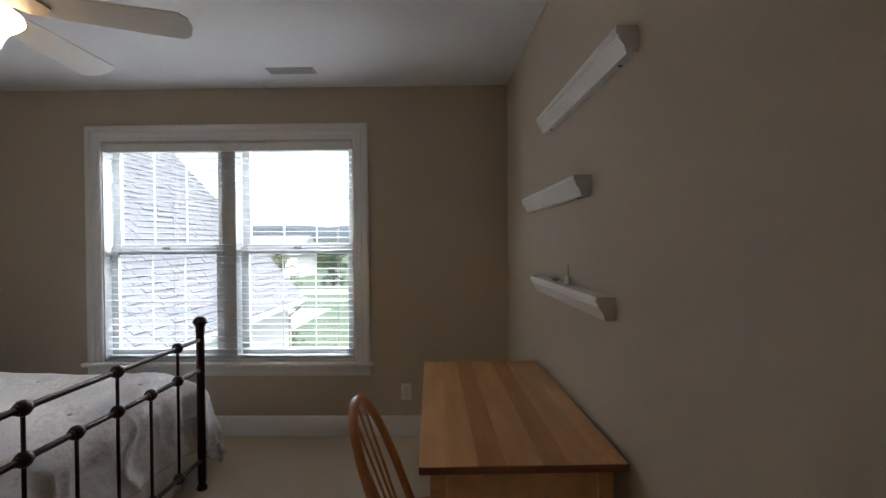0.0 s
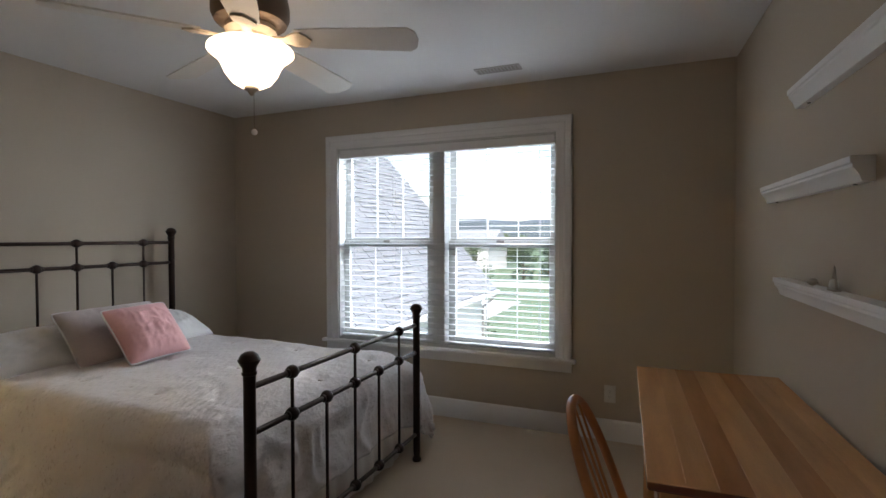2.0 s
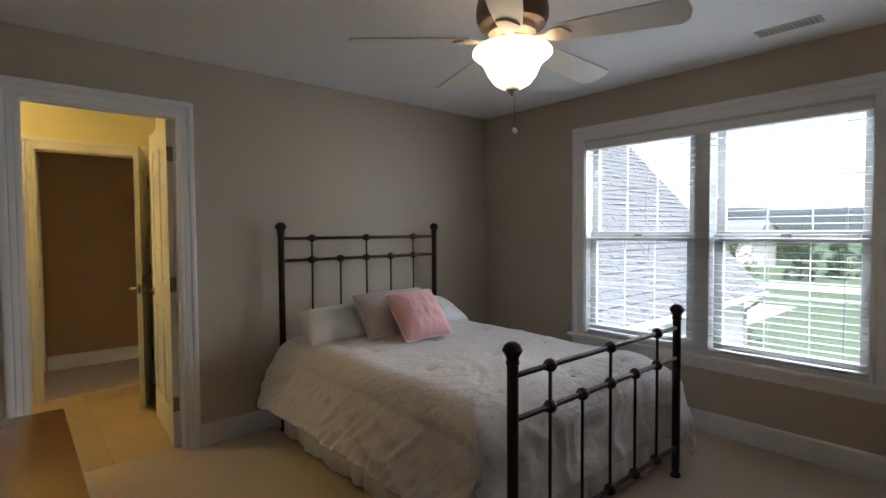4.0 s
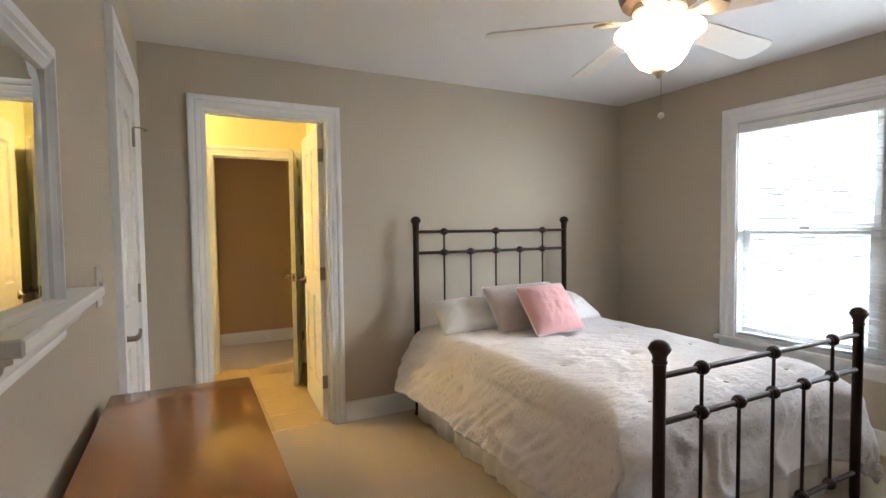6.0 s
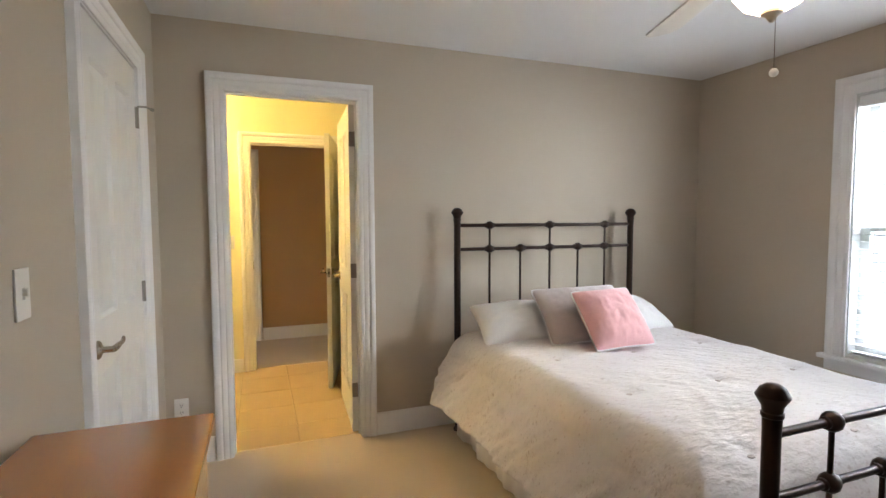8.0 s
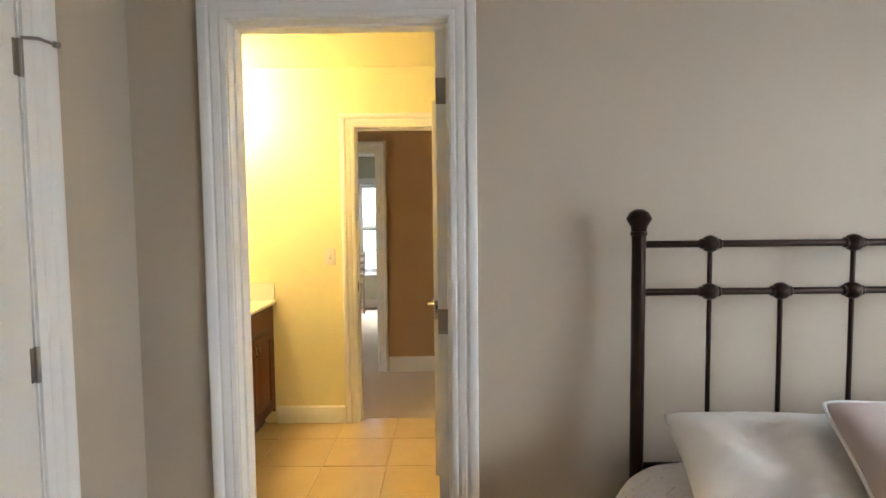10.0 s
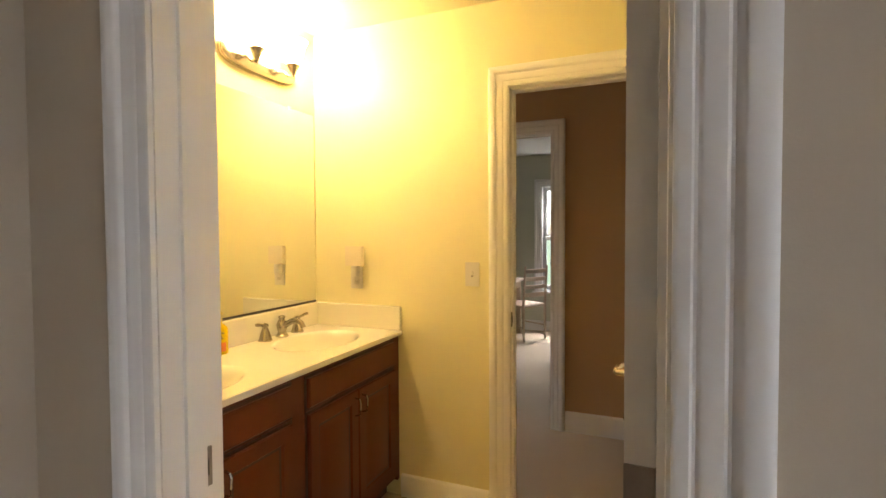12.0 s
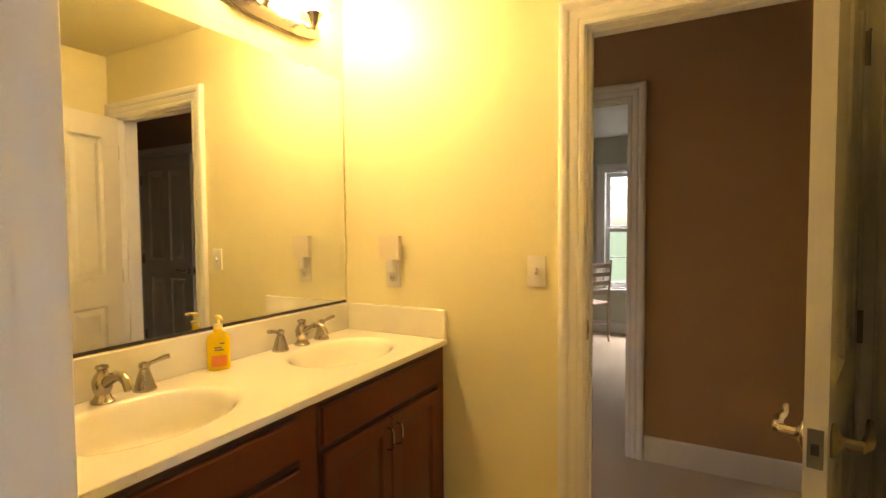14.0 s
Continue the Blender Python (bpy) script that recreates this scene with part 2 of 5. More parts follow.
def tube(bm, pts, r, seg=10):
    """A round tube along pts; r is one radius or one for each point."""
    pts = [Vector(p) for p in pts]
    rs = r if isinstance(r, (list, tuple)) else [r] * len(pts)
    rings, up = [], Vector((0.13, 0.31, 1)).normalized()
    for i, p in enumerate(pts):
        d = (pts[min(i + 1, len(pts) - 1)] - pts[max(i - 1, 0)]).normalized()
        a = d.cross(up).normalized()
        b = a.cross(d).normalized()
        rings.append([bm.verts.new(p + rs[i] * (math.cos(2 * math.pi * k / seg) * a + math.sin(2 * math.pi * k / seg) * b)) for k in range(seg)])
    for a, b in zip(rings, rings[1:]):
        for k in range(seg):
            bm.faces.new((a[k], a[(k + 1) % seg], b[(k + 1) % seg], b[k]))
    bm.faces.new(rings[0][::-1])
    bm.faces.new(rings[-1])


def prism(bm, pts2, p, a, b, n, depth):
    """The outline pts2 (u, v) at p along a and b, thickened by depth along n."""
    p, a, b, n = Vector(p), Vector(a), Vector(b), Vector(n)
    lo = [bm.verts.new(p + a * u + b * v) for u, v in pts2]
    hi = [bm.verts.new(p + a * u + b * v + n * depth) for u, v in pts2]
    k = len(pts2)
    bm.faces.new(lo[::-1])
    bm.faces.new(hi)
    for i in range(k):
        bm.faces.new((lo[i], lo[(i + 1) % k], hi[(i + 1) % k], hi[i]))


def mesh_of(name, bm, material, smooth=35):
    bmesh.ops.recalc_face_normals(bm, faces=bm.faces)
    me = bpy.data.meshes.new(name)
    bm.to_mesh(me)
    bm.free()
    me.materials.append(material)
    if smooth:
        for f in me.polygons:
            f.use_smooth = True
        me.set_sharp_from_angle(angle=radians(smooth))
    return me


def part(name, bm, material, parent=None, label="", smooth=35):
    """One mesh object under a thing or a part."""
    ob = new(name, mesh_of(name, bm, material, smooth))
    if parent is not None:
        ob.parent = parent
    if label:
        ob["label"] = label
    return ob


def thing(name, label, category, m=None, group=""):
    ob = new(name)
    ob.empty_display_size = 0.1
    if m is not None:
        ob.matrix_basis = m
    return tagged(ob, label, category, group)


def structure(name, bm, material, label, category, smooth=30):
    return tagged(part(name, bm, material, None, "", smooth), label, category, "", "structure")


def wall(name, axis, p0, p1, a0, a1, z0, z1, holes, material, label):
    """A thick wall; axis is the way along which it runs. holes: (a0, a1, z0, z1)."""
    us = sorted({a0, a1, *[h[0] for h in holes], *[h[1] for h in holes]})
    zs = sorted({z0, z1, *[h[2] for h in holes], *[h[3] for h in holes]})
    us, zs = [u for u in us if a0 <= u <= a1], [z for z in zs if z0 <= z <= z1]

    def solid(i, j):
        if not (0 <= i < len(us) - 1 and 0 <= j < len(zs) - 1):
            return False
        u, z = (us[i] + us[i + 1]) / 2, (zs[j] + zs[j + 1]) / 2
        return not any(h[0] < u < h[1] and h[2] < z < h[3] for h in holes)

    bm = bmesh.new()
    seen = {}

    def vert(u, p, z):
        key = (u, p, z)
        if key not in seen:
            seen[key] = bm.verts.new((u, p, z) if axis == "x" else (p, u, z))
        return seen[key]

    for i in range(len(us) - 1):
        for j in range(len(zs) - 1):
            if not solid(i, j):
                continue
            u0, u1, c0, c1 = us[i], us[i + 1], zs[j], zs[j + 1]
            for p in (p0, p1):
                bm.faces.new([vert(u0, p, c0), vert(u1, p, c0), vert(u1, p, c1), vert(u0, p, c1)])
            for di, dj, q in ((-1, 0, ((u0, c0), (u0, c1))), (1, 0, ((u1, c0), (u1, c1))), (0, -1, ((u0, c0), (u1, c0))), (0, 1, ((u0, c1), (u1, c1)))):
                if not solid(i + di, j + dj):
                    (ua, za), (ub, zb) = q
                    bm.faces.new([vert(ua, p0, za), vert(ub, p0, zb), vert(ub, p1, zb), vert(ua, p1, za)])
    return structure(name, bm, material, label, "wall", 0)


CASING = [(0.0, 0.0), (0.0, 0.011), (0.006, 0.014), (0.018, 0.015), (0.021, 0.0125), (0.025, 0.0125), (0.030, 0.0165), (0.052, 0.0185),
          (0.056, 0.0155), (0.060, 0.0155), (0.065, 0.020), (0.070, 0.0245), (0.082, 0.0265), (0.094, 0.0265), (0.100, 0.023), (0.104, 0.0)]


def casing(name, axis, plane, out, a0, a1, z0, z1, label, width=1.0):
    """Moulded casing round an opening, mitred at the top. out: +1 or -1, the way it stands proud."""
    bm = bmesh.new()
    lines = []
    for u, v in CASING:
        u *= width
        row = []
        for a, z in ((a0 - u, z0), (a0 - u, z1 + u), (a1 + u, z1 + u), (a1 + u, z0)):
            q = plane + out * v
            row.append(bm.verts.new((a, q, z) if axis == "x" else (q, a, z)))
        lines.append(row)
    k = len(lines)
    for i in range(k):
        a, b = lines[i], lines[(i + 1) % k]
        for j in range(3):
            bm.faces.new((a[j], a[j + 1], b[j + 1], b[j]))
    bm.faces.new([r[0] for r in lines])
    bm.faces.new([r[3] for r in lines])
    return structure(name, bm, M_TRIM, label, "door casing", 40)


BASE = [(0, 0), (0.016, 0), (0.016, 0.105), (0.012, 0.113), (0.012, 0.122), (0.006, 0.136), (0, 0.14)]


def baseboard(axis, plane, out, a0, a1, label, scale=1.0, name="baseboard"):
    bm = bmesh.new()
    p, a, n = ((0, plane, 0), (0, out, 0), (1, 0, 0)) if axis == "x" else ((plane, 0, 0), (out, 0, 0), (0, 1, 0))
    p = Vector(p) + Vector(n) * a0
    prism(bm, [(u, v * scale) for u, v in BASE], p, a, (0, 0, 1), n, a1 - a0)
    return structure(name, bm, M_TRIM, label, "baseboard", 40)


def jamb(name, axis, p0, p1, a0, a1, z1, label):
    """The white lining of a doorway, with a stop."""
    bm = bmesh.new()
    t = 0.004
    lo, hi = min(p0, p1) - 0.002, max(p0, p1) + 0.002
    for q0, q1, w in ((lo, hi, t), (lo + 0.042, lo + 0.080, 0.0125)):
        for c in ((a0, a0 + w, 0, z1 - w), (a1 - w, a1, 0, z1 - w), (a0, a1, z1 - w, z1)):
            if axis == "x":
                box(bm, c[0], q0, c[2], c[1], q1, c[3])
            else:
                box(bm, q0, c[0], c[2], q1, c[1], c[3])
    return structure(name, bm, M_TRIM, label, "door jamb", 0)


# ---------------------------------------------------------------- the shell
T = 0.12
wall("wall_north", "x", N, N + 0.16, W - T, E + T, 0, H, [WIN], M_WALL, "beige painted bedroom wall with a double window")
wall("wall_east", "y", E, E + T, S - T - 0.7, N, 0, H, [], M_WALL, "plain beige painted bedroom wall with white picture ledges").matrix_world = SKEW
wall("wall_south", "x", S - T, S, W, E + 0.22, 0, H, [(DC[0], DC[1], 0, DOOR_TOP)], M_WALL, "beige painted bedroom wall with a closet door")
wall("wall_west", "y", W - T + 0.05, W, S, N, 0, H, [(D1[0], D1[1], 0, D1_TOP)], M_WALL, "beige painted bedroom wall behind the bed")
wall("wall_bath_east", "y", BE, W - T + 0.05, BS, BN, 0, H, [(D1[0], D1[1], 0, D1_TOP)], M_WALL_BATH, "cream painted bathroom wall beside the bedroom doorway")
wall("wall_bath_south", "x", BS - T, BS, BW - T, BE + 0.05, 0, H, [], M_WALL_BATH, "cream painted bathroom wall behind the mirror")
wall("wall_bath_north", "x", BN, BN + T, BW - T, BE + 0.05, 0, H, [], M_WALL_BATH, "cream painted bathroom wall behind the open doors")
wall("wall_bath_west", "y", BW - 0.06, BW, BS, BN, 0, H, [(D2[0], D2[1], 0, DOOR_TOP)], M_WALL_BATH, "cream painted bathroom wall with a doorway to the hall")
wall("wall_hall_east", "y", HE, BW - 0.06, BS, BN, 0, H, [(D2[0], D2[1], 0, DOOR_TOP)], M_WALL_HALL, "tan painted hall wall beside the bathroom doorway")
wall("wall_hall_east_north", "y", HE, HE + T, BN, 3.2, 0, H, [], M_WALL_HALL, "plain tan painted hall wall")
wall("wall_hall_east_south", "y", HE, HE + T, -2.0, BS, 0, H, [], M_WALL_HALL, "plain tan painted hall wall")
wall("wall_hall_west", "y", HW - 0.06, HW, -2.0, 3.2, 0, H, [(D3[0], D3[1], 0, DOOR_TOP)], M_WALL_HALL, "tan painted hall wall with a doorway to another room")
wall("wall_hall_north", "x", 3.2, 3.2 + T, HW - T, HE + T, 0, H, [], M_WALL_HALL, "plain tan painted wall at the end of the hall")
wall("wall_hall_south", "x", -2.0 - T, -2.0, HW, HE + T, 0, H, [WIN_ADDED], M_WALL_HALL, "tan painted wall with an added window at the end of the hall")
wall("wall_far_east", "y", RE, HW - 0.06, RS, RN, 0, H, [(D3[0], D3[1], 0, DOOR_TOP)], M_WALL_FAR, "pale sage painted wall of the far room")
wall("wall_far_west", "y", RW - 0.16, RW, RS, RN, 0, H, [WIN2], M_WALL_FAR, "pale sage painted wall with a tall window")
wall("wall_far_north", "x", RN, RN + T, RW - T, RE, 0, H, [], M_WALL_FAR, "plain pale sage painted wall")
wall("wall_far_south", "x", RS - T, RS, RW - T, RE, 0, H, [], M_WALL_FAR, "plain pale sage painted wall")
wall("wall_closet", "x", S - T - 0.7, S - T - 0.6, W, E + 0.24, 0, H, [], M_WALL, "plain painted closet wall behind the door")

structure("floor", B(W - 0.06, S - T - 0.6, -0.1, E + 0.28, N + T, 0), M_CARPET, "beige cut-pile bedroom carpet", "carpet", 0)
structure("floor_hall", B(RW - T, RS - T, -0.1, BW - 0.06, 3.3, 0), M_CARPET, "beige hall and far room carpet", "carpet", 0)
structure("floor_bath", B(BW - 0.06, BS - T, -0.1, W - 0.06, BN + T, -0.004), M_GROUT, "grouted bathroom floor under beige tiles", "floor", 0)
structure("lower_storey", B(RW - 0.16, RS - T, -3.0, E + 0.3, N + 0.16, -0.105), M_SIDING, "pale sided storey below the rooms", "wall", 0)
structure("ceiling", B(W - T, S - T - 0.7, H, E + 0.34, N + 0.16, H + 0.1), M_CEIL, "off-white painted bedroom ceiling", "ceiling", 0)
structure("ceiling_bath", B(BW - T, BS - T, H, W - T, BN + T, H + 0.1), M_WALL_BATH, "cream painted bathroom ceiling", "ceiling", 0)
structure("ceiling_hall", B(RW - 0.16, RS - T, H, BW - T, 3.32, H + 0.1), M_CEIL, "off-white painted hall and far room ceiling", "ceiling", 0)

casing("trim", "y", W, 1, D1[0], D1[1], 0, D1_TOP, "white fluted casing round the bathroom doorway", 0.88)
casing("trim", "y", BE, -1, D1[0] - 0.008, D1[1] + 0.008, 0, D1_TOP + 0.008, "white fluted casing on the bathroom side of the bedroom doorway", 0.85)
casing("trim", "y", BW, 1, D2[0], D2[1] - 0.01, 0, DOOR_TOP, "white fluted casing round the hall doorway", 0.9)
casing("trim", "y", HE, -1, D2[0], D2[1], 0, DOOR_TOP, "white fluted casing on the hall side")
casing("trim", "y", HW, 1, D3[0], D3[1], 0, DOOR_TOP, "white casing round the far room's doorway", 0.9)
casing("trim", "y", RE, -1, D3[0], D3[1], 0, DOOR_TOP, "white casing inside the far room", 0.9)
casing("trim", "x", S, 1, DC[0], DC[1], 0, DOOR_TOP, "white fluted casing round the closet door", 0.95)
jamb("door_jamb", "y", BE, W, D1[0], D1[1], D1_TOP, "white painted door lining between bedroom and bathroom")
jamb("door_jamb", "y", HE, BW, D2[0], D2[1], DOOR_TOP, "white painted door lining between bathroom and hall")
jamb("door_jamb", "y", RE, HW, D3[0], D3[1], DOOR_TOP, "white painted door lining of the far room")
jamb("door_jamb", "x", S - T, S, DC[0], DC[1], DOOR_TOP, "white painted lining of the closet doorway")

CW = 0.112
baseboard("x", N, -1, W, E, "white moulded bedroom baseboard under the window")
baseboard("y", E, -1, S, N - 0.02, "white moulded bedroom baseboard behind the desk").matrix_world = SKEW
baseboard("y", W, 1, D1[1] + 0.094, N - 0.016, "white moulded bedroom baseboard behind the bed")
baseboard("y", W, 1, S + 0.016, D1[0] - 0.094, "white moulded bedroom baseboard in the corner")
baseboard("x", S, 1, DC[1] + CW, E + 0.14, "white moulded bedroom baseboard behind the dresser")
baseboard("x", S, 1, W, DC[0] - CW, "white moulded bedroom baseboard beside the closet")
baseboard("y", BW, 1, -0.14, D2[0] - 0.097, "white bathroom baseboard beside the vanity", 0.85)
baseboard("x", BN, -1, BW, BE, "white bathroom baseboard behind the doors", 0.85)
casing("trim", "y", HW, 1, 2.112, 2.888, 0, DOOR_TOP, "white casing round the shut hall door", 0.9)
baseboard("y", HW, 1, D3[1] + 0.097, 2.01, "white hall baseboard")
baseboard("y", HW, 1, 2.985, 3.2, "white hall baseboard")
baseboard("y", HW, 1, -2.0, D3[0] - 0.097, "white hall baseboard")
baseboard("x", 3.2, -1, HW + 0.016, HE, "white hall baseboard")
baseboard("y", RW, 1, RS, RN, "white far room baseboard under the window")
baseboard("x", RN, -1, RW + 0.016, RE, "white far room baseboard")

# ---------------------------------------------------------------- windows
def window(name, axis, plane, depth, a0, a1, z0, z1, units, muntins, label):
    """Double-hung units set in the wall's opening. plane: the inner wall face, depth: the wall's thickness with its sign."""
    root = tagged(new(name), label, "window", "", "structure")

    def bx(bm, u0, d0, c0, u1, d1, c1, bevel=0.0):
        q0, q1 = sorted((plane + d0 * depth, plane + d1 * depth))
        if axis == "x":
            box(bm, u0, q0, c0, u1, q1, c1, bevel)
        else:
            box(bm, q0, u0, c0, q1, u1, c1, bevel)

    bm = bmesh.new()
    t = 0.018
    for c in ((a0, z0, a0 + t, z1), (a1 - t, z0, a1, z1), (a0 + t, z1 - t, a1 - t, z1), (a0 + t, z0, a1 - t, z0 + t)):
        bx(bm, c[0], 0.01, c[1], c[2], 1.0, c[3])
    part("window_frame", bm, M_VINYL, root, "pale vinyl window lining")
    mull, w = 0.10, (a1 - a0)
    uw = (w - mull * (units - 1)) / units
    zm = z0 + (z1 - z0) * 0.505
    for k in range(units):
        u0 = a0 + k * (uw + mull)
        u1 = u0 + uw
        if k:
            bm = bmesh.new()
            bx(bm, u0 - mull, 0.15, z0 + t, u0, 0.98, z1 - t, 0.003)
            part("mullion", bm, M_VINYL, root)
        for lower in (True, False):
            c0, c1 = (z0 + t, zm + 0.02) if lower else (zm - 0.02, z1 - t)
            d0, d1 = (0.48, 0.68) if lower else (0.70, 0.90)
            bm = bmesh.new()
            s, e0, e1 = 0.058, u0 + t * 0.6, u1 - t * 0.6
            for c in ((e0, c0, e0 + s, c1), (e1 - s, c0, e1, c1), (e0 + s, c1 - s * 0.9, e1 - s, c1), (e0 + s, c0, e1 - s, c0 + s * 1.1)):
                bx(bm, c[0], d0, c[1], c[2], d1, c[3], 0.003)
            sash = part("sash", bm, M_VINYL, root)
            for i in range(1, muntins):
                u = e0 + s + (e1 - e0 - 2 * s) * i / muntins
                bm = bmesh.new()
                bx(bm, u - 0.0018, d0 + 0.07, c0 + s, u + 0.0018, d1 - 0.03, c1 - s * 0.9)
                part("muntin", bm, M_VINYL, sash)
            zc = (c0 + c1) / 2
            bm = bmesh.new()
            bx(bm, e0 + s, d0 + 0.075, zc - 0.004, e1 - s, d1 - 0.035, zc + 0.004)
            part("muntin", bm, M_VINYL, sash)
            bm = bmesh.new()
            bx(bm, e0 + s - 0.005, (d0 + d1) / 2 - 0.01, c0 + s - 0.005, e1 - s + 0.005, (d0 + d1) / 2 + 0.01, c1 - s * 0.9 + 0.005)
            pane = part("pane", bm, M_GLASS, sash, "clear window glass")
            pane.visible_shadow = False
        bm = bmesh.new()
        um = (u0 + u1) / 2
        bx(bm, um - 0.03, 0.40, zm + 0.004, um + 0.03, 0.48, zm + 0.022, 0.004)
        part("sash_lock", bm, M_HINGE, root)
    return root


def blind(a0, a1, y, z0, z1, pitch, label):
    root = thing("window_blind", label, "window blind", pose(0, 0, 0))
    part("headrail", B(a0, y - 0.03, z1 - 0.062, a1, y + 0.03, z1, bevel=0.004), M_TRIM, root, "white valance of the blind")
    part("bottom_rail", B(a0 + 0.005, y - 0.026, z0, a1 - 0.005, y + 0.026, z0 + 0.018, bevel=0.005), M_BLIND, root)
    bm = bmesh.new()
    tilt = radians(1)
    prof = [(-0.025, 0.0), (-0.012, 0.002), (0.0, 0.0028), (0.012, 0.002), (0.025, 0.0), (0.012, 0.0), (0, 0.0007), (-0.012, 0.0)]
    rot = [(u * math.cos(tilt) - v * math.sin(tilt), u * math.sin(tilt) + v * math.cos(tilt)) for u, v in prof]
    prism(bm, rot, (a0 + 0.006, 0, 0), (0, 1, 0), (0, 0, 1), (1, 0, 0), a1 - a0 - 0.012)
    me = mesh_of("slat", bm, M_BLIND, 40)
    n = int((z1 - 0.07 - z0 - 0.02) / pitch)
    for k in range(n):
        ob = new("slat", me)
        ob.parent = root
        ob.matrix_basis = pose(0, y, z0 + 0.03 + k * pitch, random.uniform(-0.9, 0.9))
    for f in (0.06, 0.28, 0.5, 0.72, 0.94):
        u = a0 + (a1 - a0) * f
        bm = bmesh.new()
        for dy in (-0.0255, 0.0255):
            box(bm, u - 0.0012, y + dy - 0.0005, z0 + 0.015, u + 0.0012, y + dy + 0.0005, z1 - 0.06)
        part("ladder_cord", bm, M_BLIND, root)
    return root


window("window_1", "x", N, 0.16, *WIN, 2, 3, "white double-hung twin window with grilles behind open blinds")
casing("trim", "x", N, -1, WIN[0] + 0.01, WIN[1] - 0.01, WIN[2], WIN[3] - 0.005, "white moulded casing round the bedroom window", 1.05)
sill = B(WIN[0] - 0.13, N - 0.045, WIN[2] - 0.028, WIN[1] + 0.13, N + 0.06, WIN[2], bevel=0.008, seg=2)
structure("window_stool", sill, M_TRIM, "white window stool under the blinds", "window sill", 40)
bm = bmesh.new()
prism(bm, [(0, 0), (0.010, 0), (0.014, 0.012), (0.014, 0.06), (0.018, 0.067), (0, 0.067)], (WIN[0] - 0.10, N, WIN[2] - 0.0955), (0, -1, 0), (0, 0, 1), (1, 0, 0), WIN[1] - WIN[0] + 0.2)
structure("trim", bm, M_TRIM, "white apron moulding under the window stool", "window apron", 40)
blind(WIN[0] + 0.022, WIN[1] - 0.022, N + 0.034, WIN[2] + 0.012, WIN[3] - 0.02, 0.0437, "wide white slatted blind with open slats, lowered over the window")

window("window_2", "y", RW, -0.16, *WIN2, 1, 2, "white double-hung window in the far room")
casing("trim", "y", RW, 1, WIN2[0], WIN2[1], WIN2[2], WIN2[3], "white casing round the far room's window", 0.8)
structure("window_stool", B(RW - 0.03, WIN2[0] - 0.11, WIN2[2] - 0.03, RW + 0.04, WIN2[1] + 0.11, WIN2[2], bevel=0.006), M_TRIM, "white stool of the far window", "window sill", 40)


# this window is added out of view, only to light the hall
window("window_added", "x", -2.0, -0.12, *WIN_ADDED, 1, 2, "white double-hung window at the end of the hall")
casing("trim", "x", -2.0, 1, WIN_ADDED[0], WIN_ADDED[1], WIN_ADDED[2], WIN_ADDED[3], "white casing round the added hall window", 0.6)


# ---------------------------------------------------------------- doors
def lever(parent, x, y, z, side, back):
    """A lever handle on a round rose at (x, y, z); side: the way out of the leaf along y, back: the way of the lever along x."""
    h = part("door_handle", bmesh.new(), M_NICKEL, parent, "brushed nickel lever handle", 0)
    bm = bmesh.new()
    m = Matrix.Translation((x, y, z)) @ Matrix.Rotation(radians(-90 * side), 4, "X")
    lathe(bm, [(0.031, 0.0), (0.031, 0.004), (0.026, 0.010), (0.013, 0.014), (0.0105, 0.020), (0.0105, 0.045), (0.008, 0.05)], 20, m)
    pts = [(x, y + side * 0.045, z), (x + back * 0.02, y + side * 0.05, z + 0.002), (x + back * 0.05, y + side * 0.052, z + 0.006), (x + back * 0.085, y + side * 0.05, z + 0.002), (x + back * 0.108, y + side * 0.05, z + 0.006), (x + back * 0.114, y + side * 0.05, z + 0.017)]
    tube(bm, pts, [0.0105, 0.0105, 0.0085, 0.0075, 0.007, 0.005], 10)
    bmesh.ops.recalc_face_normals(bm, faces=bm.faces)
    bm.to_mesh(h.data)
    bm.free()
    for f in h.data.polygons:
        f.use_smooth = True
    return h


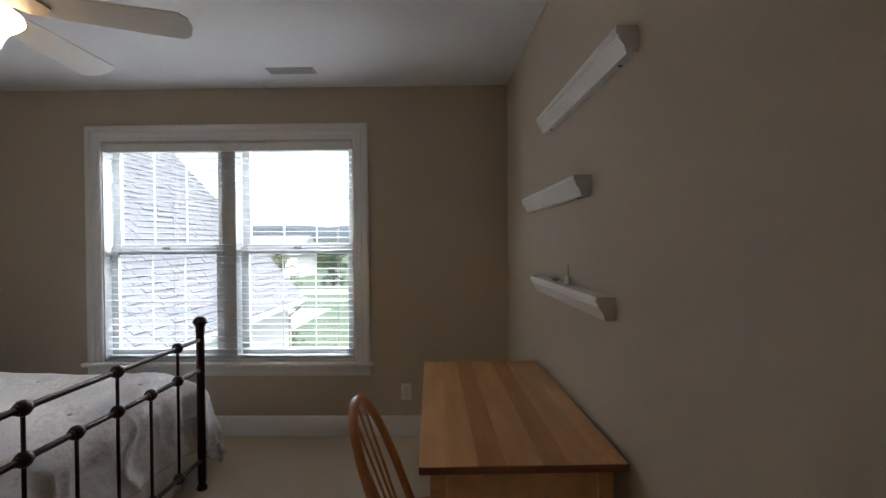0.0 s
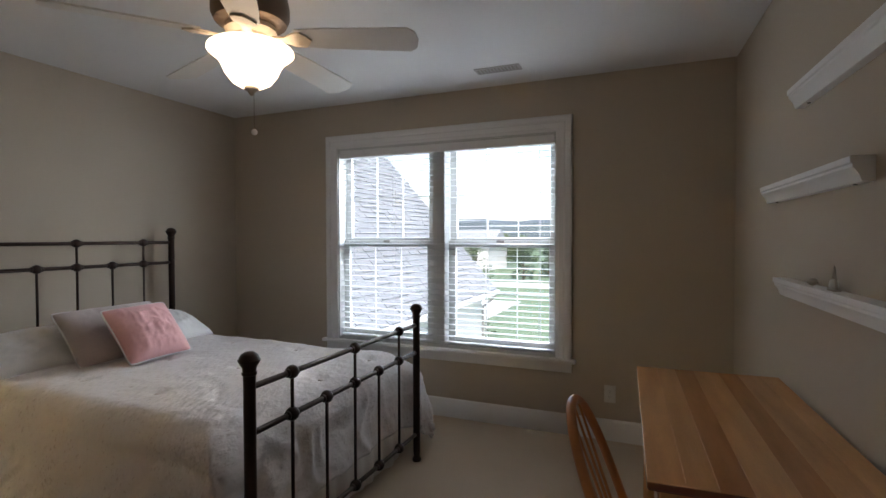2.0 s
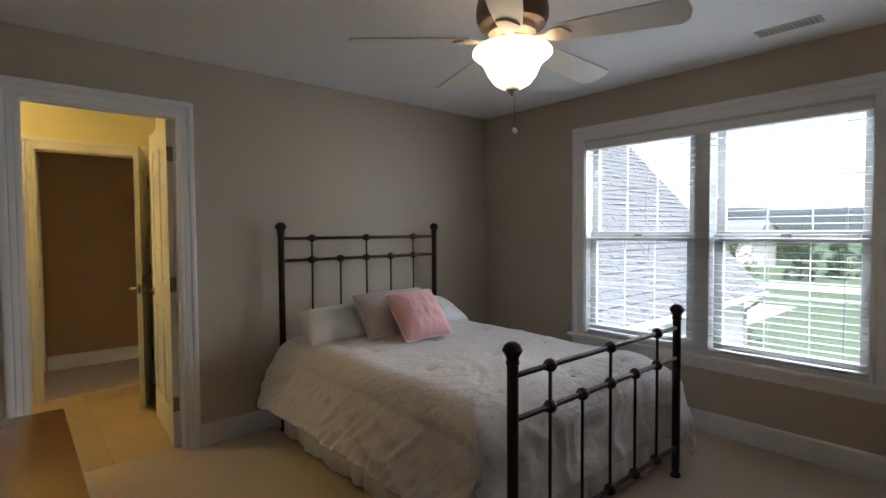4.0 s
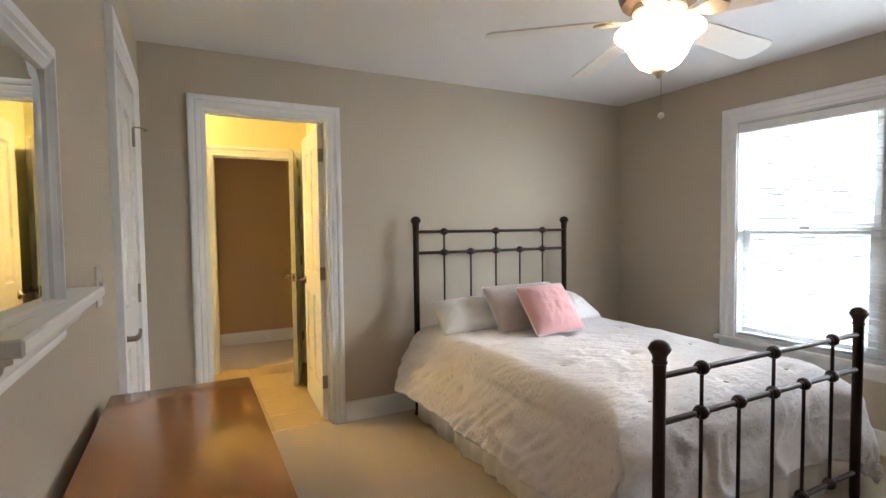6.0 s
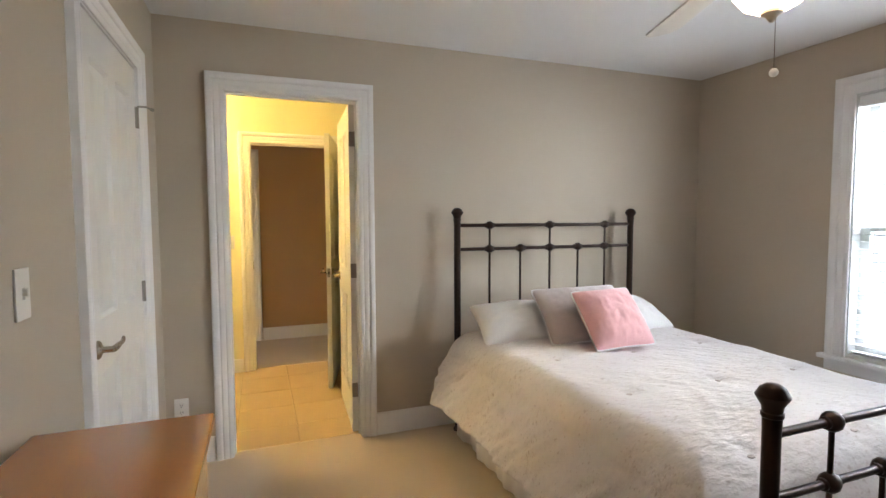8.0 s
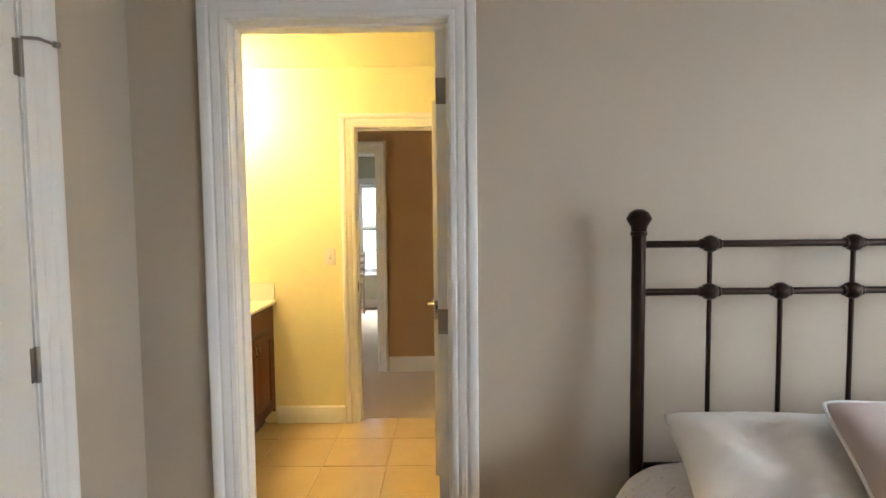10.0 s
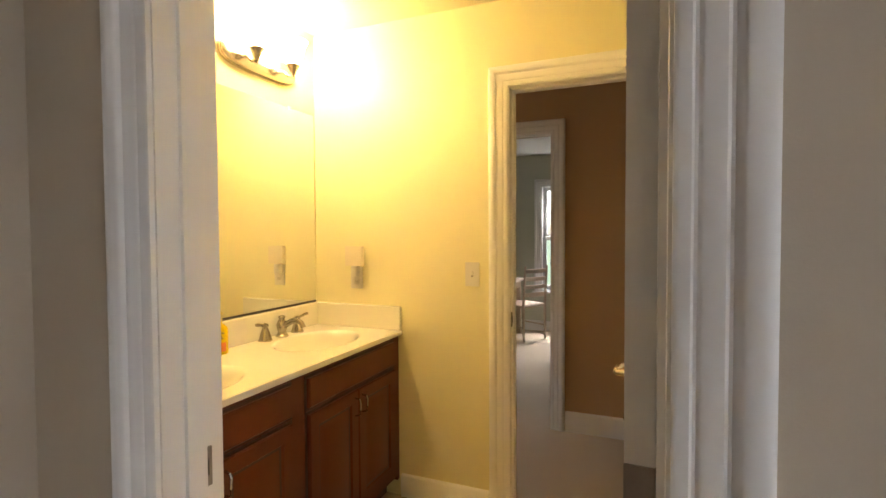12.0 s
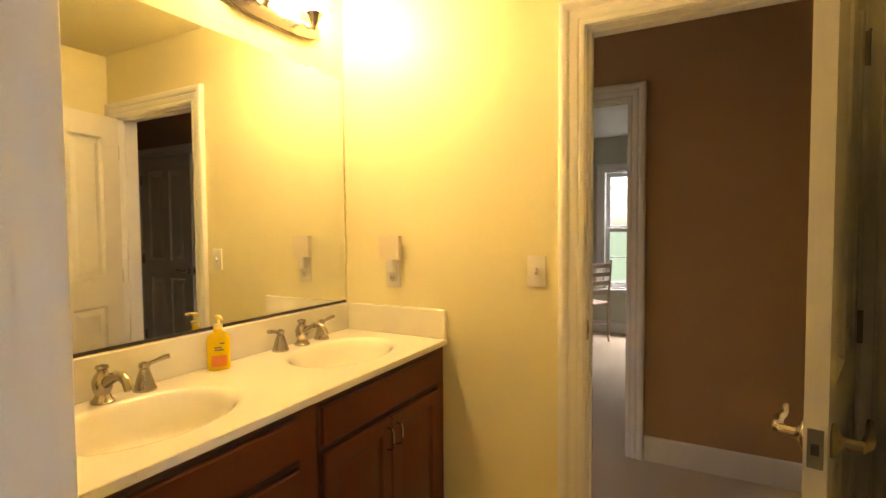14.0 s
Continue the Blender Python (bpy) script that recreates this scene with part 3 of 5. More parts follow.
def panel_door(name, width, height, m, knuckle, label, pin=False):
    """A four-panel leaf: x from the hinge, thickness about y, z up. knuckle: the side (+1, -1) on which the hinge pins stand."""
    root = tagged(new(name), label, "door", "", "structure")
    root.matrix_basis = m
    t, z0 = 0.035, 0.012
    st, mid = 0.115, 0.10
    px = [(st, width / 2 - mid / 2), (width / 2 + mid / 2, width - st)]
    pz = [(z0 + 0.22, 0.86), (1.03, height - 0.135)]
    bm = bmesh.new()
    for c in ((0, z0, st, height), (width - st, z0, width, height), (width / 2 - mid / 2, z0, width / 2 + mid / 2, height)):
        box(bm, c[0], -t / 2, c[1], c[2], t / 2, c[3])
    for a, b in px:
        for c0, c1 in ((z0, pz[0][0]), (pz[0][1], pz[1][0]), (pz[1][1], height)):
            box(bm, a, -t / 2, c0, b, t / 2, c1)
    bmesh.ops.remove_doubles(bm, verts=bm.verts, dist=0.0001)
    part("leaf", bm, M_DOOR, root)
    for a, b in px:
        for c0, c1 in pz:
            bm = bmesh.new()
            for sgn in (-1, 1):
                rows = []
                for inset, dep in ((0, 0.0), (0.003, 0.004), (0.012, 0.0125), (0.024, 0.0125), (0.050, 0.003), (0.052, 0.003)):
                    y = sgn * (t / 2 - dep)
                    rows.append([bm.verts.new(v) for v in ((a + inset, y, c0 + inset), (b - inset, y, c0 + inset), (b - inset, y, c1 - inset), (a + inset, y, c1 - inset))])
                for r0, r1 in zip(rows, rows[1:]):
                    for k in range(4):
                        bm.faces.new((r0[k], r0[(k + 1) % 4], r1[(k + 1) % 4], r1[k]))
                bm.faces.new(rows[-1])
            part("panel", bm, M_DOOR, root, "", 20)
    for hz in (0.28, 1.04, height - 0.21):
        bm = bmesh.new()
        box(bm, -0.0035, -t / 2, hz - 0.045, 0.0, t / 2, hz + 0.045)
        box(bm, -0.006, knuckle * (t / 2) - 0.001, hz - 0.045, 0.012, knuckle * (t / 2 + 0.003), hz + 0.045)
        rod(bm, (-0.004, knuckle * (t / 2 + 0.006), hz - 0.047), (-0.004, knuckle * (t / 2 + 0.006), hz + 0.047), 0.0065)
        hg = part("hinge", bm, M_HINGE, root, "dull metal butt hinge")
        if pin and hz > 1.5:
            bm = bmesh.new()
            p = Vector((-0.004, knuckle * (t / 2 + 0.008), hz + 0.05))
            tube(bm, [p, p + Vector((-0.02, knuckle * 0.03, 0.004)), p + Vector((-0.05, knuckle * 0.045, 0))], 0.004, 8)
            rod(bm, p + Vector((-0.05, knuckle * 0.045, 0)), p + Vector((-0.062, knuckle * 0.05, 0)), 0.008)
            part("door_stop", bm, M_HINGE, root, "hinge pin door stop")
    for sgn in (-1, 1):
        lever(root, width - 0.062, sgn * t / 2, 0.94, sgn, -1)
    bm = B(width - 0.0005, -0.012, 0.905, width + 0.0025, 0.012, 0.975, bevel=0.001)
    plate = part("latch_plate", bm, M_HINGE, root, "brushed metal latch plate")
    part("latch_bolt", B(width + 0.002, -0.006, 0.93, width + 0.008, 0.006, 0.95, bevel=0.001), M_SLOT, plate)
    return root


# open leaf between bedroom and bathroom, closet leaf, hall leaf
panel_door("door_1", 0.71, D1_TOP - 0.015, pose(-3.932, 1.0355, 0, 0, 0, 176.9), -1, "white four-panel door standing open into the bathroom")
panel_door("door_2", 0.77, 2.03, pose(BW + 0.012, 1.184, 0, 0, 0, -14.0), 1, "white four-panel hall door standing open into the bathroom", True)
panel_door("door_3", 0.762, 2.03, pose(DC[0] + 0.006, S - 0.02, 0, 0, 0, 0), 1, "white four-panel closet door, shut, with a lever handle", True)
panel_door("door_4", 0.76, 2.03, pose(HW + 0.02, 2.88, 0, 0, 0, -90), 1, "white panel door, shut, in the dim hall")
bm = B(-3.955, D1[0] + 0.003, 0.915, -3.925, D1[0] + 0.0075, 0.985, bevel=0.001)
sp = tagged(part("strike_plate", bm, M_HINGE), "brushed metal strike plate let into the door lining", "strike plate")
part("strike_hole", B(-3.947, D1[0] + 0.0074, 0.935, -3.933, D1[0] + 0.0085, 0.965), M_SLOT, sp)
bm = B(BW - 0.055, D2[0] + 0.003, 0.915, BW - 0.02, D2[0] + 0.0075, 0.985, bevel=0.001)
sp = tagged(part("strike_plate", bm, M_HINGE), "metal strike plate in the hall door lining", "strike plate")
part("strike_hole", B(BW - 0.045, D2[0] + 0.0074, 0.935, BW - 0.03, D2[0] + 0.0085, 0.965), M_SLOT, sp)


# ---------------------------------------------------------------- the bed
def bed_frame():
    bed = thing("metal_bed", "dark bronze metal bed frame with ball-topped posts and spindles", "bed", pose(-3.74, 1.66, 0))
    L, Wd = 2.065, 1.354
    ys = [Wd * k / 6 for k in range(1, 6)]

    def post(x, y, top):
        bm = bmesh.new()
        lathe(bm, [(0.026, 0), (0.028, 0.012), (0.018, 0.03), (0.0215, 0.06), (0.0215, top - 0.12), (0.0225, top - 0.085), (0.026, top - 0.082), (0.026, top - 0.072), (0.023, top - 0.07),
                   (0.025, top - 0.056), (0.037, top - 0.036), (0.0395, top - 0.03), (0.037, top - 0.026), (0.030, top - 0.012), (0.016, top - 0.002), (0, top)], 24, Matrix.Translation((x, y, 0)))
        return part("post", bm, M_BRONZE, bed)

    def rail(x, z, name="rail"):
        bm = bmesh.new()
        rod(bm, (x, 0, z), (x, Wd, z), 0.0115)
        return part(name, bm, M_BRONZE, bed)

    collar = bmesh.new()
    lathe(collar, [(0.0125, -0.034), (0.0165, -0.030), (0.0165, -0.022), (0.022, -0.018), (0.0275, -0.006), (0.0275, 0.006), (0.022, 0.018), (0.0165, 0.022), (0.0165, 0.030), (0.0125, 0.034)], 12, Matrix.Rotation(radians(90), 4, "X"))
    collar_me = mesh_of("collar", collar, M_BRONZE)

    def knot(x, y, z):
        ob = new("collar", collar_me)
        ob.parent = bed
        ob.location = (x, y, z)

    for x, top, zs, low in ((0, 1.432, (1.32, 1.168), 0.60), (L, 0.957, (0.828, 0.662), 0.165)):
        post(x, 0, top)
        post(x, Wd, top)
        for z in (*zs, low):
            rail(x, z)
        for k, y in enumerate(ys):
            if k % 2 == 0:
                knot(x, y, zs[0])
            knot(x, y, zs[1])
            if x > 0:
                knot(x, y, low)
            bm = bmesh.new()
            rod(bm, (x, y, low), (x, y, zs[0] if k % 2 == 0 else zs[1]), 0.0072, seg=10)
            part("spindle", bm, M_BRONZE, bed)
    for y in (0.14, Wd - 0.14):
        part("side_rail", B(0.02, y - 0.015, 0.22, L - 0.20, y + 0.015, 0.29, bevel=0.003), M_BRONZE, bed)
    return bed


bed_frame()
BX0, BX1, BY0, BY1, BTOP = -3.70, -1.735, 1.63, 3.045, 0.628      # the mattress under the cover
mt = tagged(part("mattress", B(BX0, BY0 + 0.05, 0.30, BX1 - 0.10, BY1 - 0.05, BTOP - 0.02, bevel=0.05, seg=3), M_SKIRT), "white mattress under the duvet", "mattress")


def drape(p, lo, hi, r, flare):
    """Where a sheet of cloth at unfolded position p comes to lie: along, drop."""
    if p < lo:
        d, s, edge = lo - p, -1, lo
    elif p > hi:
        d, s, edge = p - hi, 1, hi
    else:
        return p, 0.0
    arc = r * math.pi / 2
    if d < arc:
        a = d / r
        return edge + s * r * math.sin(a), r * (1 - math.cos(a))
    q = d - arc
    return edge + s * (r + q * flare), r + q * math.sqrt(1 - flare * flare)


def duvet():
    bm = bmesh.new()
    nx, ny = 170, 190
    u0, u1 = BX0 + 0.06, BX1 - 0.21 + 0.56
    v0, v1 = BY0 - 0.42, BY1 + 0.50
    grid = []
    for i in range(nx + 1):
        row = []
        for j in range(ny + 1):
            u, v = u0 + (u1 - u0) * i / nx, v0 + (v1 - v0) * j / ny
            x, dx = drape(u, -9, BX1 - 0.22, 0.20, 0.06)
            y, dy = drape(v, BY0 + 0.09, BY1 - 0.15, 0.13 if v < 2 else 0.27, 0.38 if v < 2 else 0.52)
            if u < BX0 + 0.30 and dy > 0:
                y -= (BX0 + 0.30 - u) * 0.25 * (1 if v < 2 else -1) * min(1, dy / 0.2)
            d = dx + dy if min(dx, dy) <= 0 else max(dx, dy) + 0.35 * min(dx, dy)
            hang = min(1.0, d / 0.25)
            # soft puffs and creases
            q = Vector((u * 2.1, v * 2.1, 0.3))
            puff = 0.014 * noise.noise(q) + 0.007 * noise.noise(q * 2.3 + Vector((3, 1, 0)))
            warp = 0.35 * noise.noise(Vector((u * 1.6, v * 1.6, 5.0)))
            crease = abs(noise.noise(Vector(((u * 0.7 + v * 0.5 + warp) * 7.5, (u * 0.5 - v * 0.7) * 2.0, 1.7))))
            fine = abs(noise.noise(Vector(((u - v + 0.25 * warp) * 19, (u + v) * 3.4, 7.7))))
            lie = 0.5 + 0.75 * hang
            puff += (0.015 * (0.25 - crease) + (0.010 + 0.007 * hang) * (0.22 - fine)) * lie
            crown = 0.022 * max(0.0, 1 - ((y - 2.34) / 0.75) ** 2) if d < 0.3 else 0
            # the quilting buttons pull small dimples
            bu, bv = (u - BX0) / 0.52 + 0.5, (v - BY0) / 0.47 + 0.5
            r2 = ((bu - round(bu)) * 0.52) ** 2 + ((bv - round(bv)) * 0.47) ** 2
            puff -= 0.016 * math.exp(-r2 / 0.0016)
            # hanging folds run down the sides and the foot
            w = (u if dy >= dx else v)
            wave = (math.sin(w * 13 + 2.6 * noise.noise(Vector((u * 1.6, v * 1.6, 9)))) * 0.009 + math.sin(w * 31 + 4 * noise.noise(Vector((u * 2.6, v * 2.6, 4)))) * 0.006) * hang
            z = BTOP + 0.035 + crown * 0.5 - d + puff * (1 - 0.5 * hang)
            if dy > 0:
                y += (wave + puff) * (-1 if v < 2.3 else 1) * hang
            if dx > 0:
                fold = abs(noise.noise(Vector((v * 5.5 + 1.2 * noise.noise(Vector((v * 3, dx * 5, 2))), dx * 4.5, 3.3))))
                x += (wave * 0.5 + 0.05 * (0.22 - fold) + 0.02) * hang - 0.035 * hang
            if v > 2.5 and dy > 0:
                y += 0.065 * min(1.0, dy / 0.3) * math.exp(-((u - BX1 + 0.05) / 0.35) ** 2)
            if v > 2.5 and dx > 0:
                x += 0.07 * max(0.0, min(1.0, (y - 2.98) / 0.12)) * min(1.0, dx / 0.15)
            x = min(x, -1.70 if y < 3.045 else -1.65)
            row.append(bm.verts.new((x, y, max(z, 0.05))))
        grid.append(row)
    for i in range(nx):
        for j in range(ny):
            bm.faces.new((grid[i][j], grid[i + 1][j], grid[i + 1][j + 1], grid[i][j + 1]))
    me_at = {(i, j): grid[i][j].co.copy() for i in range(nx + 1) for j in range(ny + 1)}
    ob = part("duvet", bm, M_DUVET, None, "", 0)
    for f in ob.data.polygons:
        f.use_smooth = True
    sol = ob.modifiers.new("thickness", "SOLIDIFY")
    sol.thickness, sol.offset = 0.018, -1
    for n in (2, 3, 4):
        for k in (1, 2, 3):
            u, v = BX0 + 0.52 * (n - 0.5), BY0 + 0.47 * (k - 0.5)
            p = me_at[(round((u - u0) / (u1 - u0) * nx), round((v - v0) / (v1 - v0) * ny))]
            tb = bmesh.new()
            lathe(tb, [(0.004, -0.004), (0.010, 0.001), (0.009, 0.004), (0, 0.006)], 10, Matrix.Translation(p), 1.0, 1.5)
            part("tuft", tb, M_GREIGE, ob, "small stitched tuft")
    return tagged(ob, "rumpled white printed duvet hanging over the bed's sides", "duvet")


duvet()


def bed_skirt():
    bm = bmesh.new()
    path = [(BX0 + 0.02, BY0 + 0.01), (BX1 - 0.07, BY0 + 0.01), (BX1 - 0.07, BY1 - 0.01), (BX0 + 0.02, BY1 - 0.01)]
    rows = []
    for (xa, ya), (xb, yb) in zip(path, path[1:]):
        ln = math.hypot(xb - xa, yb - ya)
        n = int(ln / 0.012)
        tx, ty = (xb - xa) / ln, (yb - ya) / ln
        for k in range(n):
            s = ln * k / n
            col = []
            for zz in (0.34, 0.22, 0.12, 0.012):
                g = (0.34 - zz) / 0.33
                o = 0.004 + g * (0.012 + 0.012 * math.sin(s * 21 + 2 * noise.noise(Vector((s * 3, xa, ya)))) + 0.006 * math.sin(s * 57))
                gap = 0.03 * math.exp(-((s - ln * 0.53) / 0.03) ** 2) * g
                col.append(bm.verts.new((xa + tx * s + ty * (o - gap), ya + ty * s - tx * (o - gap), zz + 0.006 * math.sin(s * 9) * g)))
            rows.append(col)
    for a, b in zip(rows, rows[1:]):
        for k in range(3):
            bm.faces.new((a[k], b[k], b[k + 1], a[k + 1]))
    ob = part("bed_skirt", bm, M_SKIRT, None, "", 60)
    sol = ob.modifiers.new("thickness", "SOLIDIFY")
    sol.thickness = 0.003
    return tagged(ob, "white gathered bed skirt reaching the carpet", "bed skirt")


bed_skirt()


def cushion(name, w, h, t, m, material, label, category, piping=None, seed=0, plump=2.6):
    """A stuffed cushion; its width along x, height along y, thickness along z, with pinched corners."""
    bm = bmesh.new()
    n = 36
    faces = {}
    for sgn in (1, -1):
        for i in range(n + 1):
            for j in range(n + 1):
                a, b = 2 * i / n - 1, 2 * j / n - 1
                edge = i in (0, n) or j in (0, n)
                if edge and sgn < 0:
                    faces[(sgn, i, j)] = faces[(1, i, j)]
                    continue
                ear = 0.05 * (abs(a) * abs(b)) ** 7
                pinch = 1 - 0.06 * (1 - b * b) * abs(a) ** 3 - ear
                pinch2 = 1 - 0.06 * (1 - a * a) * abs(b) ** 3 - ear
                dome = ((1 - abs(a) ** plump) * (1 - abs(b) ** plump)) ** (1.45 / plump)
                wr = 0.09 * noise.noise(Vector((a * 2.2 + seed, b * 2.2, sgn))) + 0.10 * abs(noise.noise(Vector((a * 6 + seed, b * 2.4 + a * 2, sgn * 2)))) - 0.04 * max(0.0, 0.14 - abs(noise.noise(Vector(((a + b) * 2.3 + seed, (a - b) * 4.6, sgn * 3))))) / 0.14
                faces[(sgn, i, j)] = bm.verts.new((a * w / 2 * pinch, b * h / 2 * pinch2, sgn * t / 2 * dome * (1 + wr * 1.6)))
    for sgn in (1, -1):
        for i in range(n):
            for j in range(n):
                q = [faces[(sgn, i, j)], faces[(sgn, i + 1, j)], faces[(sgn, i + 1, j + 1)], faces[(sgn, i, j + 1)]]
                bm.faces.new(q if sgn > 0 else q[::-1])
    border = [faces[(1, i, 0)].co.copy() for i in range(n)] + [faces[(1, n, j)].co.copy() for j in range(n)] + [faces[(1, i, n)].co.copy() for i in range(n, 0, -1)] + [faces[(1, 0, j)].co.copy() for j in range(n, -1, -1)]
    ob = part(name, bm, material, None, "", 0)
    for f in ob.data.polygons:
        f.use_smooth = True
    ob.matrix_basis = m
    if piping:
        pb = bmesh.new()
        tube(pb, border, 0.0045, 6)
        part("piping", pb, piping, ob, "pale piped edge")
    return tagged(ob, label, category)


def prop(x, y, z, yaw, lean, spin=0):
    """A cushion that stands on its lower edge, its face turned along yaw, leaning back."""
    return pose(x, y, z, 0, 0, yaw) @ pose(0, 0, 0, 90 - lean, 0, 0) @ pose(0, 0, 0, 0, 0, spin)


cushion("pillow", 0.63, 0.365, 0.18, prop(-3.43, 1.975, 0.740, 84, 62), M_PILLOW, "white bed pillow lying against the headboard", "pillow", None, 1, 2.5)
cushion("pillow", 0.60, 0.38, 0.18, prop(-3.40, 2.66, 0.742, 94, 66), M_PILLOW, "white bed pillow lying against the headboard", "pillow", None, 4, 2.5)
cushion("cushion", 0.58, 0.385, 0.16, prop(-3.25, 2.265, 0.806, 86, 44, 1), M_GREIGE, "greige velvet cushion with piped edge on the bed", "cushion", M_PILLOW, 7, 2.5)
cushion("cushion", 0.38, 0.375, 0.165, prop(-3.03, 2.285, 0.820, 86, 42, 2), M_PINK, "pink square cushion with pale piping on the bed", "cushion", M_PILLOW, 11, 2.4)


# ---------------------------------------------------------------- ceiling fan
def ceiling_fan():
    cx, cy = -1.94, 1.965
    fan = thing("ceiling_fan", "white five-blade ceiling fan with a lit frosted bowl", "ceiling fan", pose(cx, cy, 0))
    bm = bmesh.new()
    lathe(bm, [(0.08, H), (0.085, H - 0.03), (0.115, H - 0.045), (0.150, H - 0.07), (0.158, H - 0.11), (0.158, H - 0.15), (0.145, H - 0.18), (0.10, H - 0.195)], 40)
    part("motor_housing", bm, M_FANBODY, fan, "brown bronze motor housing")
    bm = bmesh.new()
    lathe(bm, [(0.10, H - 0.195), (0.105, H - 0.215), (0.075, H - 0.235), (0.070, H - 0.262)], 32)
    part("switch_cup", bm, M_FANIRON, fan)
    bot = 1.985
    bm = bmesh.new()
    lathe(bm, [(0.0, bot + 0.004), (0.045, bot + 0.006), (0.079, bot + 0.025), (0.107, bot + 0.062), (0.122, bot + 0.098), (0.139, bot + 0.123), (0.162, bot + 0.139), (0.175, bot + 0.152), (0.172, bot + 0.166), (0.155, bot + 0.178), (0.10, bot + 0.19), (0.0, bot + 0.19)], 48)
    part("light_bowl", bm, M_BOWL, fan, "lit bell-shaped frosted glass bowl")
    bm = bmesh.new()
    lathe(bm, [(0.030, bot + 0.008), (0.030, bot - 0.004), (0.018, bot - 0.010), (0.012, bot - 0.020), (0.006, bot - 0.028), (0, bot - 0.03)], 20)
    part("finial", bm, M_FANIRON, fan)
    bm = bmesh.new()
    rod(bm, (0.012, 0.0, bot - 0.02), (0.012, 0.0, 1.815), 0.0012, seg=6)
    chain = part("pull_chain", bm, M_NICKEL, fan)
    bm = bmesh.new()
    bmesh.ops.create_uvsphere(bm, u_segments=14, v_segments=10, radius=0.013, matrix=Matrix.Translation((0.012, 0, 1.803)))
    part("pull_knob", bm, M_PLASTIC, chain, "white round pull knob")
    bb = bmesh.new()
    out = [(0.20, -0.056), (0.32, -0.066), (0.672, -0.078), (0.702, -0.052), (0.712, 0.0), (0.702, 0.052), (0.672, 0.078), (0.32, 0.066), (0.20, 0.056)]
    prism(bb, out, (0, 0, -0.003), (1, 0, 0), (0, 1, 0), (0, 0, 1), 0.007)
    blade_me = mesh_of("blade", bb, M_BLADE, 30)
    ib = bmesh.new()
    iron = [(0.10, -0.02), (0.15, -0.018), (0.185, -0.044), (0.225, -0.05), (0.245, -0.028), (0.262, 0.0), (0.245, 0.028), (0.225, 0.05), (0.185, 0.044), (0.15, 0.018), (0.10, 0.02)]
    prism(ib, iron, (0, 0, -0.012), (1, 0, 0), (0, 1, 0), (0, 0, 1), 0.008)
    iron_me = mesh_of("blade_iron", ib, M_FANIRON, 30)
    for k in range(5):
        m = pose(0, 0, 2.2, 0, 0, 19.0 + 72 * k) @ pose(0, 0, 0, -13, 2.2, 0)
        b = new("blade", blade_me)
        b.parent, b.matrix_basis = fan, m
        i = new("blade_iron", iron_me)
        i.parent, i["label"] = b, "cast bracket of the blade"
    return fan


ceiling_fan()

# ---------------------------------------------------------------- bedroom furniture
def desk():
    x0, x1, y0, y1, top = -0.472, 0.086, 1.63, 2.77, 0.765
    d = thing("desk", "maple plank desk with a dark edge, against the wall", "desk", SKEW)
    part("core", B(x0 + 0.004, y0 + 0.004, top - 0.024, x1 - 0.004, y1 - 0.004, top - 0.003), M_MAPLE_EDGE, d)
    part("edge_band", B(x0, y0, top - 0.020, x1, y0 + 0.0042, top - 0.002, bevel=0.0015), M_MAPLE_EDGE, d, "dark reddish front edge")
    part("edge_band", B(x0, y0 + 0.0045, top - 0.026, x0 + 0.0042, y1, top - 0.002, bevel=0.0015), M_MAPLE, d)
    x = x0 + 0.001
    for w, wood in ((0.086, M_MAPLE), (0.072, M_MAPLE), (0.072, M_HEARTWOOD), (0.098, M_MAPLE), (0.072, M_HEARTWOOD), (0.086, M_MAPLE), (0.067, M_MAPLE)):
        part("board", B(x, y0 + 0.001, top - 0.003, x + w - 0.0003, y1 - 0.001, top, bevel=0.0003), wood, d)
        x += w
    for lx in (x0 + 0.03, x1 - 0.075):
        for ly in (y0 + 0.03, y1 - 0.075):
            part("leg", B(lx, ly, 0, lx + 0.045, ly + 0.045, top - 0.026, bevel=0.003), M_MAPLE, d)
    part("end_panel", B(x0 + 0.075, y0 + 0.036, top - 0.30, x1 - 0.075, y0 + 0.054, top - 0.026), M_MAPLE, d)
    part("end_panel", B(x0 + 0.075, y1 - 0.07, top - 0.30, x1 - 0.075, y1 - 0.052, top - 0.026), M_MAPLE, d)
    part("back_rail", B(x1 - 0.07, y0 + 0.075, top - 0.12, x1 - 0.052, y1 - 0.075, top - 0.026), M_MAPLE, d)
    fr = part("drawer_front", B(x0 + 0.034, y0 + 0.078, top - 0.125, x0 + 0.052, y1 - 0.078, top - 0.03, bevel=0.002), M_MAPLE, d)
    for ky in (1.93, 2.45):
        bm = bmesh.new()
        lathe(bm, [(0.006, 0), (0.006, 0.012), (0.014, 0.018), (0.015, 0.024), (0.01, 0.029), (0, 0.03)], 16, Matrix.Translation((x0 + 0.034, ky, top - 0.078)) @ Matrix.Rotation(radians(-90), 4, "Y"))
        part("knob", bm, M_OAK, fr)
    return d


desk()


